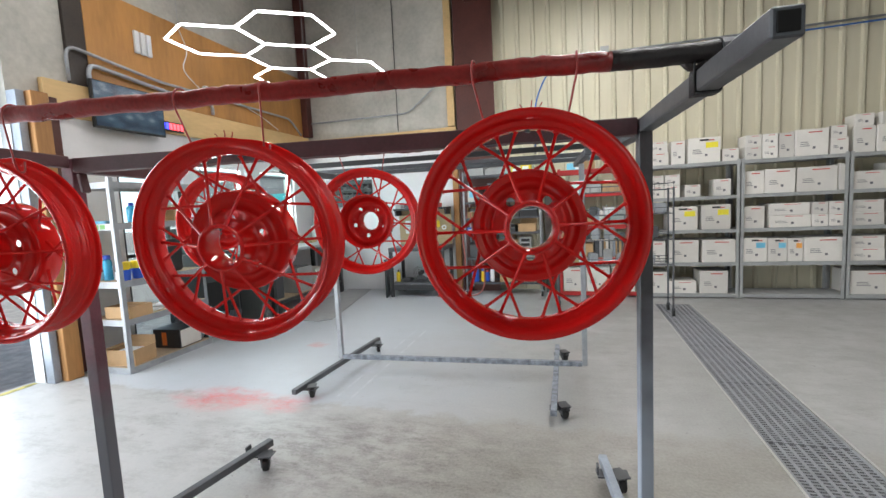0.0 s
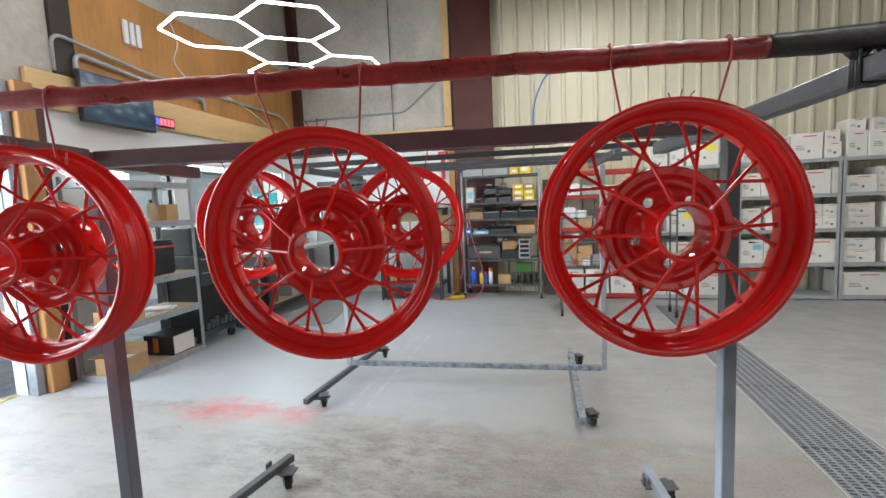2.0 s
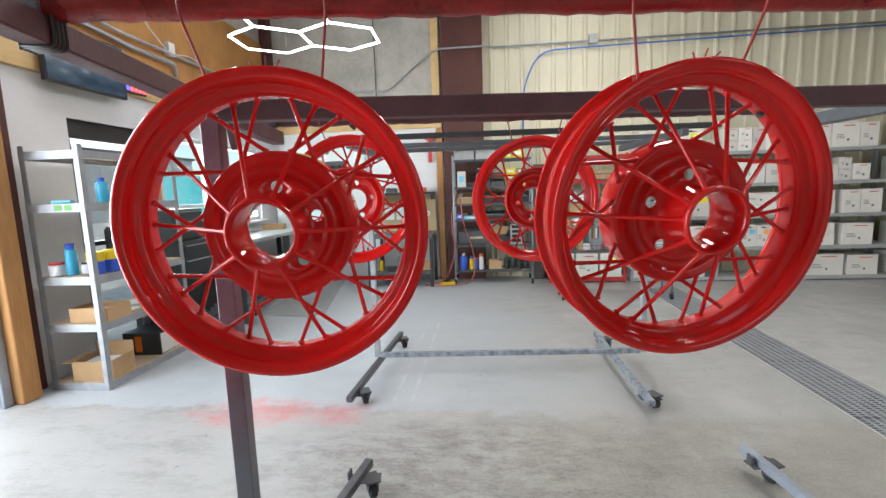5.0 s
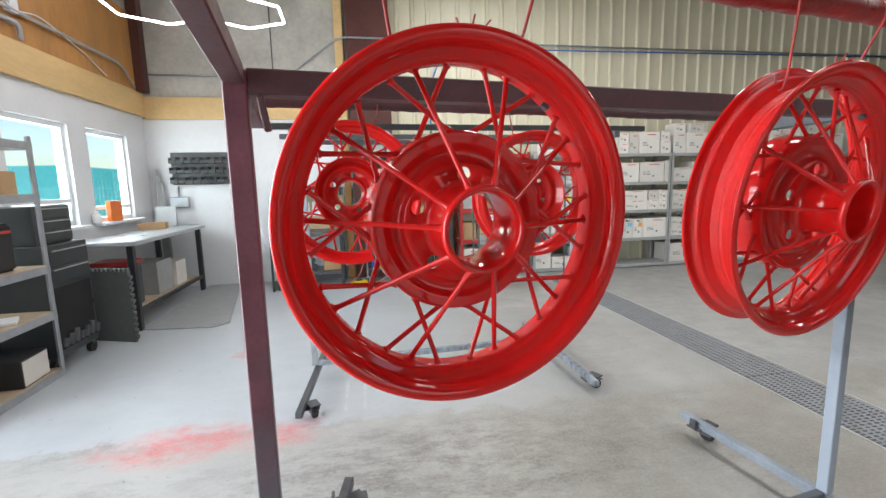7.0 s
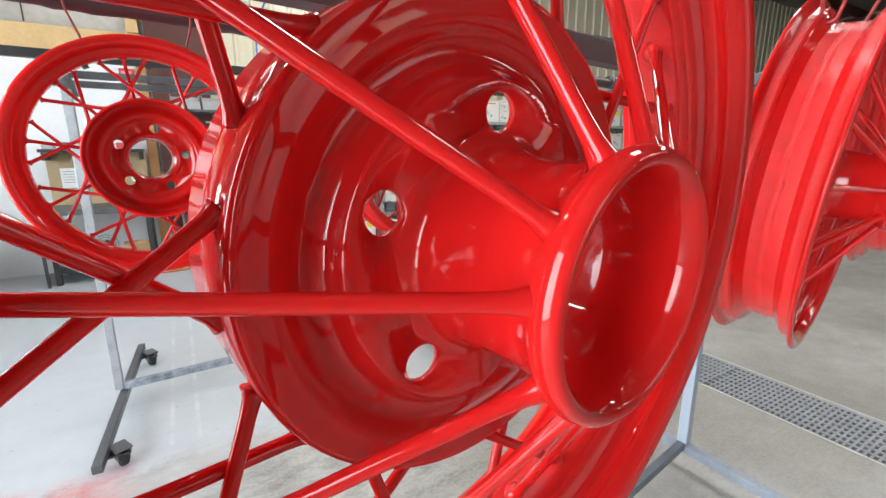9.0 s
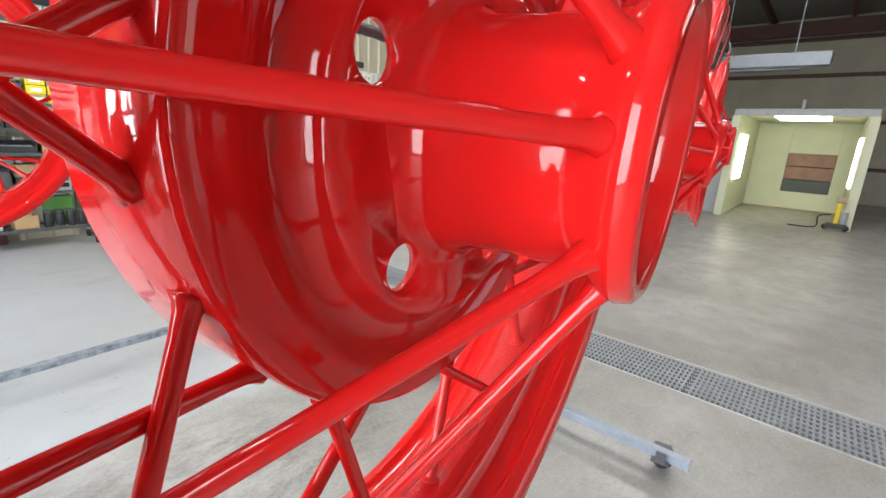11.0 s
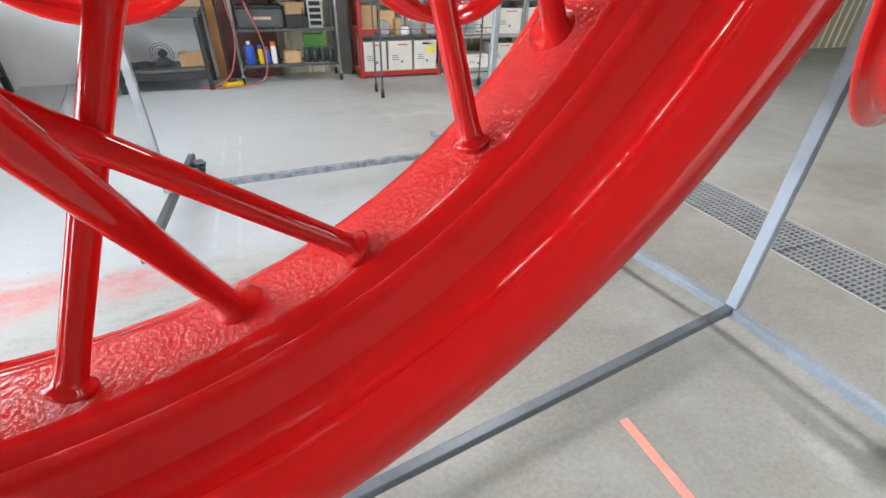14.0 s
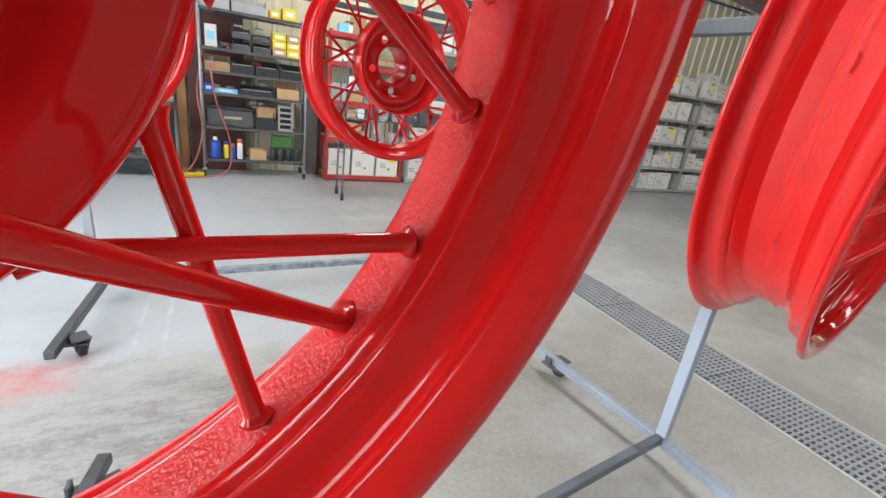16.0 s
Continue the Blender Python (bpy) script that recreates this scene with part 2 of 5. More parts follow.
CARD = mat("brown_cardboard", (0.42, 0.27, 0.14), 0.8, vary=0.12, scale=8, random=0.2)
CARTON = mat("white_carton", (0.69, 0.665, 0.62), 0.6, vary=0.06, scale=6, random=0.12)
BLACK = mat("black_plastic", (0.025, 0.026, 0.028), 0.45, vary=0.2, scale=10)
RUBBER = mat("black_rubber", (0.02, 0.02, 0.02), 0.75, vary=0.2, scale=12)
DARKGREY = mat("dark_grey_plastic", (0.07, 0.075, 0.08), 0.5, vary=0.15, scale=9)
FOAM = mat("charcoal_foam_mat", (0.11, 0.12, 0.115), 0.85, vary=0.15, scale=20, bump=0.3, bscale=120)
TOOLBOX = mat("dark_slate_enamel", (0.052, 0.060, 0.064), 0.35, 0.2, vary=0.15, scale=5)
TOPGREY = mat("pale_grey_bench_top", (0.38, 0.40, 0.42), 0.35, vary=0.08, scale=5)
YELLOW = mat("yellow_card", (0.75, 0.55, 0.02), 0.5, vary=0.08, random=0.1)
BLUE = mat("blue_plastic", (0.03, 0.10, 0.52), 0.35, vary=0.08)
CYAN = mat("clear_blue_plastic", (0.05, 0.38, 0.62), 0.25, vary=0.08)
GREEN = mat("green_plastic", (0.10, 0.28, 0.06), 0.5, vary=0.1)
ORANGE = mat("orange_plastic", (0.75, 0.17, 0.02), 0.4, vary=0.08)
RACKRED = mat("red_rack_enamel", (0.42, 0.03, 0.03), 0.4, vary=0.15)
INK_RED = mat("red_print", (0.55, 0.06, 0.05), 0.6, vary=0.02)
INK = mat("grey_print", (0.16, 0.16, 0.17), 0.6, vary=0.05)
STICKER_Y = mat("yellow_sticker", (0.85, 0.75, 0.05), 0.5, vary=0.03)
STICKER_B = mat("pale_blue_sticker", (0.18, 0.55, 0.75), 0.5, vary=0.03)
STICKER_O = mat("orange_sticker", (0.90, 0.40, 0.08), 0.5, vary=0.03)
PAPER = mat("paper", (0.75, 0.76, 0.78), 0.7, vary=0.04)
PEG = mat("tan_pegboard", (0.42, 0.31, 0.18), 0.7, vary=0.1, scale=12)
BOOTH = mat("pale_yellow_booth_panel", (0.60, 0.62, 0.44), 0.5, vary=0.06, scale=2)
FILTER = mat("pinkish_filter_pad", (0.34, 0.20, 0.16), 0.9, vary=0.25, scale=5, bump=0.4, bscale=30)
GRATE = mat("grey_grate_plastic", (0.24, 0.25, 0.265), 0.5, vary=0.2, scale=9)
GRATE_EDGE = mat("pale_steel_edge", (0.50, 0.50, 0.48), 0.45, 0.4, vary=0.15)
# Near-black stand-in for the shade inside the drain, tube ends, bay and slots.
PIT = mat("black_hollow_shade", (0.012, 0.012, 0.012), 0.9)
GRAVEL = mat("pale_gravel", (0.42, 0.39, 0.35), 0.9, vary=0.35, scale=9, bump=0.8, bscale=45)
TEAL = mat("teal_container_paint", (0.10, 0.55, 0.58), 0.5, vary=0.1)
SPRAY = mat("faded_red_paint_streak", (0.78, 0.33, 0.27), 0.7, vary=0.15, scale=20)
ALU = mat("white_aluminium_frame", (0.72, 0.74, 0.75), 0.4, 0.2, vary=0.05)
SCREEN = screen_mat()
LED = glow("white_light_tube", (1.0, 0.97, 1.0), 14.0)
TUBE = glow("strip_light_tube", (1.0, 0.96, 0.90), 4.0)
BOOTH_TUBE = glow("booth_light_tube", (1.0, 0.98, 0.82), 4.5)
LED_RED = glow("red_clock_digits", (1.0, 0.08, 0.10), 3.0)
LED_BLUE = glow("blue_clock_digits", (0.06, 0.08, 1.0), 3.0)
HOSE_BLUE = mat("blue_air_hose", (0.03, 0.16, 0.55), 0.45, vary=0.08)
HOSE_RED = mat("dusty_red_hose", (0.38, 0.11, 0.09), 0.6, vary=0.15)
HOOK_RED = mat("dull_red_coated_wire", (0.34, 0.035, 0.03), 0.4, vary=0.35, scale=30)
PIPE_BARE = mat("blackened_bare_pipe", (0.022, 0.018, 0.018), 0.45, vary=0.5, scale=20, bump=0.5, bscale=90)
# The cladding's cream at about 0.78 of its value, for the end wall.
DARKER_CREAM = mat("darker_cream_insulation", (0.46, 0.43, 0.33), 0.6, vary=0.15, scale=1.5, bump=0.2, bscale=8)
HAZE = glow("bright_haze", (0.82, 0.93, 1.0), 1.0)
GLASS = glass_mat()
FLOOR = floor_mat()


def post_mat(name, upper, lower, z0, z1):
    """Overspray, or any second tone, on the upper part of a grey post, fading out in patches."""
    m = mat(name, upper, 0.45, vary=0.3, scale=9, bump=0.2, bscale=90)
    nt = m.node_tree
    b = nt.nodes["Principled BSDF"]
    src = b.inputs["Base Color"].links[0].from_socket
    tc, sep, n = nt.nodes.new("ShaderNodeTexCoord"), nt.nodes.new("ShaderNodeSeparateXYZ"), nt.nodes.new("ShaderNodeTexNoise")
    n.inputs["Scale"].default_value = 7
    nt.links.new(tc.outputs["Object"], sep.inputs[0])
    nt.links.new(tc.outputs["Object"], n.inputs["Vector"])
    ma = nt.nodes.new("ShaderNodeMath")
    ma.operation = "MULTIPLY_ADD"
    ma.inputs[1].default_value = 0.5
    nt.links.new(n.outputs[0], ma.inputs[0])
    nt.links.new(sep.outputs["Z"], ma.inputs[2])
    mr = nt.nodes.new("ShaderNodeMapRange")
    mr.inputs[1].default_value, mr.inputs[2].default_value = z0, z1
    nt.links.new(ma.outputs[0], mr.inputs[0])
    mx = nt.nodes.new("ShaderNodeMix")
    mx.data_type = "RGBA"
    nt.links.new(mr.outputs[0], mx.inputs[0])
    mx.inputs[6].default_value = (*lower, 1)
    nt.links.new(src, mx.inputs[7])
    nt.links.new(mx.outputs[2], b.inputs["Base Color"])
    return m


POST = post_mat("post_half_maroon", (0.155, 0.058, 0.080), (0.12, 0.125, 0.145), 0.95, 1.25)
POST_DARK = post_mat("post_half_black", (0.045, 0.045, 0.05), (0.34, 0.39, 0.46), 0.75, 1.35)

# ---- builders ----


def obj(name, bm, material, parent=None, label="", smooth=False):
    me = bpy.data.meshes.new(name)
    bm.to_mesh(me)
    bm.free()
    me.materials.append(material)
    if smooth:
        for p in me.polygons:
            p.use_smooth = True
    o = new(name, me)
    if parent is not None:
        o.parent = parent
    if label:
        o["label"] = label
    return o


def part(name, bm, material, parent, label="", smooth=False):
    return obj(name, bm, material, parent, label, smooth)


def thing(name, label, category, at=(0, 0, 0), rz=0.0, group="", kind=""):
    e = new(name)
    e.empty_display_size = 0.1
    e.matrix_basis = pose(*at, 0, 0, rz)
    return tagged(e, label, category, group, kind)


def boxb(x0, x1, y0, y1, z0, z1, bevel=0.0, bm=None, seg=1):
    bm2 = bmesh.new()
    bmesh.ops.create_cube(bm2, size=1)
    for v in bm2.verts:
        v.co = Vector((x0 + (v.co.x + .5) * (x1 - x0), y0 + (v.co.y + .5) * (y1 - y0), z0 + (v.co.z + .5) * (z1 - z0)))
    if bevel:
        bmesh.ops.bevel(bm2, geom=bm2.edges[:], offset=bevel, segments=seg, affect="EDGES")
    return join(bm, bm2)


def join(bm, bm2):
    if bm is None:
        return bm2
    me = bpy.data.meshes.new("tmp")
    bm2.to_mesh(me)
    bm2.free()
    bm.from_mesh(me)
    bpy.data.meshes.remove(me)
    return bm


def beam(p, q, w, h, bm=None, bevel=0.003, up=(0, 0, 1)):
    """A square tube from p to q."""
    p, q = Vector(p), Vector(q)
    d = (q - p)
    n = d.length
    d.normalize()
    up = Vector(up)
    if abs(d.dot(up)) > 0.95:
        up = Vector((0, 1, 0))
    s = d.cross(up).normalized()
    u = s.cross(d)
    b2 = boxb(-w / 2, w / 2, 0, n, -h / 2, h / 2, bevel)
    m = Matrix((( s.x, d.x, u.x, p.x), (s.y, d.y, u.y, p.y), (s.z, d.z, u.z, p.z), (0, 0, 0, 1)))
    bmesh.ops.transform(b2, matrix=m, verts=b2.verts)
    return join(bm, b2)


def tube(points, r, n=10, bm=None, cap=True):
    """A round tube along points; r may be one radius or one for each point."""
    bm = bm or bmesh.new()
    pts = [Vector(p) for p in points]
    rs = r if isinstance(r, (list, tuple)) else [r] * len(pts)
    rings, ref = [], None
    for i, p in enumerate(pts):
        d = (pts[min(i + 1, len(pts) - 1)] - pts[max(i - 1, 0)]).normalized()
        if ref is None:
            ref = d.orthogonal().normalized()
        ref = (ref - d * ref.dot(d)).normalized()
        s = d.cross(ref)
        rings.append([bm.verts.new(p + rs[i] * (math.cos(2 * math.pi * k / n) * ref + math.sin(2 * math.pi * k / n) * s)) for k in range(n)])
    for a, c in zip(rings, rings[1:]):
        for k in range(n):
            bm.faces.new((a[k], a[(k + 1) % n], c[(k + 1) % n], c[k]))
    if cap:
        bm.faces.new(rings[0][::-1])
        bm.faces.new(rings[-1])
    return bm


def lathe(profile, n=48, bm=None, closed=True, axis="y"):
    """Turns a profile of (along, radius) about the axis."""
    bm = bm or bmesh.new()
    rings = []
    for a, r in profile:
        ring = []
        for k in range(n):
            t = 2 * math.pi * k / n
            c, s = r * math.cos(t), r * math.sin(t)
            ring.append(bm.verts.new({"y": (c, -a, s), "z": (c, s, a), "x": (a, c, s)}[axis]))
        rings.append(ring)
    pairs = list(zip(rings, rings[1:])) + ([(rings[-1], rings[0])] if closed else [])
    for a, c in pairs:
        for k in range(n):
            bm.faces.new((a[k], a[(k + 1) % n], c[(k + 1) % n], c[k]))
    return bm


def arc(pts, r=0.06, n=5):
    """Rounds the corners of a line of points."""
    pts = [Vector(p) for p in pts]
    out = [pts[0]]
    for a, b, c in zip(pts, pts[1:], pts[2:]):
        d1, d2 = (a - b), (c - b)
        k = min(r, d1.length * .45, d2.length * .45)
        p, q = b + d1.normalized() * k, b + d2.normalized() * k
        for i in range(n + 1):
            t = i / n
            out.append((1 - t) ** 2 * p + 2 * t * (1 - t) * b + t * t * q)
    out.append(pts[-1])
    return out


# ---- building shell ----
XW, YN, XE, YS, ZC = -4.75, 7.47, 16.0, -6.0, 5.2


def structure(name, bm, material, label, category):
    return tagged(obj(name, bm, material), label, category, kind="structure")


def shell():
    f = boxb(XW - 0.2, 0.885, YS, YN + .2, -0.2, 0)
    boxb(1.336, XE, YS, YN + .2, -0.2, 0, bm=f)
    boxb(0.885, 1.336, YS, -4.0, -0.2, 0, bm=f)
    boxb(0.885, 1.336, 6.55, YN + .2, -0.2, 0, bm=f)
    structure("floor", f, FLOOR, "worn grey concrete workshop floor with red overspray", "floor")
    g = boxb(-60, XW - 0.2, -60, 60, -0.12, -0.03)
    boxb(XW - .2, 60, -60, YS, -0.12, -0.03, bm=g)
    boxb(XW - .2, 60, YN + .2, 60, -0.12, -0.03, bm=g)
    boxb(XE, 60, YS, YN + .2, -0.12, -0.03, bm=g)
    structure("ground", g, GRAVEL, "pale gravel yard outside", "ground")
    # north wall: white board below, insulation above, to the column; ribbed metal east of it
    w = boxb(XW - .2, -1.3, YN, YN + .15, 0, 2.42)
    structure("wall_north", w, WHITE, "white painted workshop wall", "wall")
    w = boxb(XW - .2, -1.3, YN + .03, YN + .15, 2.42, ZC)
    structure("wall_north_upper", w, INSUL, "grey-white insulated upper wall", "wall")
    bm = bmesh.new()
    x, row = -1.3, []
    prof = ((0, 0), (0.13, 0), (0.15, -0.03), (0.185, -0.03), (0.205, 0))
    while x < XE:
        for dx, dy in prof:
            row.append((x + dx, YN + .06 + dy))
        x += 0.235
    lo = [bm.verts.new((a, b, 0)) for a, b in row]
    hi = [bm.verts.new((a, b, ZC)) for a, b in row]
    for i in range(len(row) - 1):
        bm.faces.new((lo[i], lo[i + 1], hi[i + 1], hi[i]))
    boxb(-1.3, XE, YN + .07, YN + .15, 0, ZC, bm=bm)
    structure("wall_north_ribbed", bm, CREAM, "cream ribbed metal wall cladding", "wall")
    # west wall: openings for the roller door and three windows
    w = boxb(XW - .15, XW, YS, -1.0, 0, 2.45)
    for a, c, z0, z1 in ((-1.0, 2.95, 3.4, ZC), (2.95, 3.83, 0, 2.45), (3.83, 4.66, 2.14, 2.45), (4.66, 4.89, 0, 2.45), (4.89, 5.78, 2.14, 2.45), (4.89, 5.78, 0, 1.08),
                         (5.78, 6.10, 0, 2.45), (6.10, 6.97, 2.14, 2.45), (6.10, 6.97, 0, 1.08), (6.97, YN, 0, 2.45)):
        boxb(XW - .15, XW, a, c, z0, z1, bm=w)
    structure("wall_west", w, WHITE, "white painted wall with windows", "wall")
    w = boxb(XW - .15, XW - .02, 2.95, YN, 2.45, ZC)
    boxb(XW - .15, XW - .02, YS, -1.0, 2.45, ZC, bm=w)
    structure("wall_west_upper", w, INSUL, "grey insulated upper wall", "wall")
    # unseen south wall with an opening added for the fill lamp, east wall
    w = boxb(XW - .15, -4.0, YS - .15, YS, 0, ZC)
    for a, c, z0 in ((-4.0, 2.0, 0), (2.0, 6.0, 3.8), (6.0, XE, 0)):
        boxb(a, c, YS - .15, YS, z0, ZC, bm=w)
    structure("wall_south", w, INSUL, "unseen insulated wall with an added roller-door opening", "wall")
    structure("wall_east", boxb(XE, XE + .15, YS, YN, 0, ZC), DARKER_CREAM, "darker cream insulated end wall", "wall")
    structure("ceiling", boxb(XW - .15, XE + .15, YS - .15, YN + .15, ZC, ZC + .12), CEIL, "insulation ceiling in a grey darkened for shade", "ceiling")
    # plywood and pine bands
    structure("plywood_panel", boxb(XW - .02, XW + .015, 3.664, YN - .12, 2.78, 3.8, .003), PLY, "orange plywood sheets on upper wall", "panel")
    structure("pine_band_west", boxb(XW - .01, XW + .05, 3.2, YN, 2.45, 2.77, .004), PINE, "pale pine board along the wall", "trim")
    structure("pine_band_north", boxb(XW + .05, -1.92, YN - .04, YN + .01, 2.42, 2.72, .004), PINE, "pale pine board along the wall", "trim")
    structure("corner_column", boxb(XW + .0, XW + .13, YN - .13, YN + .02, 2.78, ZC, .004), BROWN, "dark brown steel corner column", "column")
    structure("door_jamb_column", boxb(XW - .1, XW + .018, 3.47, 3.66, 2.775, ZC, .004), DARK_BROWN, "dark brown steel column over the door", "column")


def i_column(x, w=0.62):
    bm = boxb(x - w / 2, x + w / 2, YN - .10, YN - .08, 0, ZC, .002)
    boxb(x - .012, x + .012, YN - .08, YN + .05, 0, ZC, bm=bm)
    c = structure("steel_column", bm, BROWN, "wide red-brown steel building column", "column")
    return c


def roof_frame():
    for y in (-4.2, -2.4, -0.6, 1.2, 3.0, 4.8, 6.6):
        tagged(obj("roof_purlin", boxb(XW, XE, y - .035, y + .035, ZC - .24, ZC - .01, .003), BROWN), "dark steel roof purlin", "beam", "roof purlins", "structure")
    for x in (-1.58, 4.0, 9.6, 15.2):
        tagged(obj("roof_rafter", boxb(x - .1, x + .1, YS, YN - .1, ZC - .62, ZC - .25, .004), BROWN), "dark red-brown steel rafter", "beam", "roof rafters", "structure")
    for z in (1.0, 2.3, 3.6, 4.6):
        tagged(obj("wall_girt", boxb(XE - .12, XE - .02, YS, YN, z - .05, z + .05, .003), BROWN), "dark steel wall girt", "beam", "wall girts", "structure")


def timber_post():
    p = thing("timber_post", "orange-brown weathered timber door post", "post")
    part("post", boxb(XW + .0, XW + .17, 3.02, 3.16, 0, 2.6, .006), TIMBER, p)
    part("casing", boxb(XW - .02, XW + .10, 2.95, 3.015, 0, 2.6, .004), STEEL_BLUE, p, "blue-grey metal door casing")
    part("back_board", boxb(XW + .0, XW + .06, 3.165, 3.3, 0, 2.6, .004), BROWN, p, "dark brown board")


def window(i, y0, y1, z0, z1, mull=()):
    w = tagged(new("window_%d" % i), "white-framed workshop window", "window", kind="structure")
    fr = boxb(XW - .12, XW - .04, y0, y0 + .05, z0, z1)
    boxb(XW - .12, XW - .04, y1 - .05, y1, z0, z1, bm=fr)
    boxb(XW - .12, XW - .04, y0 + .05, y1 - .05, z1 - .05, z1, bm=fr)
    boxb(XW - .12, XW - .04, y0 + .05, y1 - .05, z0, z0 + .05, bm=fr)
    for z in mull:
        boxb(XW - .12, XW - .04, y0 + .05, y1 - .05, z - .02, z + .02, bm=fr)
    part("window_frame", fr, ALU if i > 1 else BLACK, w)
    pane = part("pane", boxb(XW - .085, XW - .079, y0 + .05, y1 - .05, z0 + .05, z1 - .05), GLASS, w)
    pane.visible_shadow = False
    if i == 1:
        part("window_header", boxb(XW - .13, XW - .005, y0 + .002, y1 - .002, z1 - .17, z1 - .052), BLACK, w, "dark header over the glass")
    if z0 > .5:
        part("window_sill", boxb(XW - .03, XW + .10, y0 - .04, y1 + .04, z0 - .035, z0 - .003, .003), WHITE, w)


# ---- trench grate ----


def grate():
    structure("drain_channel", boxb(0.90, 1.318, -4.0, 6.55, -.19, -.15), PIT, "drain channel under the grate, coloured black for its shade", "drain")
    for i in range(2):
        xe = 0.885 if i == 0 else 1.322
        tagged(obj("grate_edge", boxb(xe, xe + .014, -4.0, 6.55, -.15, .004), GRATE_EDGE), "pale steel edge of the floor drain", "drain edge", "drain edges", "structure")
    panels = [(-4.0 + j * 0.88, min(-4.0 + (j + 1) * 0.88, 6.55) - .006) for j in range(12)]
    for a, c in panels:
        bm = bmesh.new()
        g = tagged(new("floor_grate"), "grey slotted drain grate in the floor", "drain grate", "drain grates", "structure")
        for n in range(9):
            x = 0.905 + n * 0.0505
            boxb(x - .009, x + .009, a, c, -.03, -.001, bm=bm)
        yy = a + .01
        while yy < c - .01:
            boxb(0.9, 1.32, yy, yy + .0115, -.028, -.002, bm=bm)
            yy += 0.0268
        part("grate_bars", bm, GRATE, g)


# ---- wheels ----
RIM_R, WELL = 0.245, 0.208
RIM_IN = [(.0475, .2445), (.0490, .2405), (.0475, .2330), (.0435, .2285), (.0392, .2272), (.0376, .2250), (.0360, .2272), (.0330, .2284), (.0285, .2268), (.0235, .2215), (.0190, .2135), (.0150, .2090), (.0110, WELL)]


ASKEW = {5: (-5.5, -1.0), 6: (.5, -2.3), 7: (2.5, -.8)}  # degrees at the snout and at the rim


def spoke(r0, a0, t0, r1, a1, t1, foot):
    """A spoke from hub to rim with welded, puddled ends."""
    p = Vector((r0 * math.cos(t0), -a0, r0 * math.sin(t0)))
    q = Vector((r1 * math.cos(t1), -a1, r1 * math.sin(t1)))
    d = (q - p)
    f = [0, .02, .05, .12, .88, .95, .966, .974, .985, 1]
    rr = [.0062, .0050, .0040, .0035, .0035, .0037, *foot]
    return tube([p + d * t for t in f], rr, 14)


def front_spoke(at_snout, at_rim):
    return spoke(.0495, .086, radians(3.5 + at_snout), WELL + .001, -.002, radians(.6 + at_rim), (.0040, .0046, .0062, .0086))


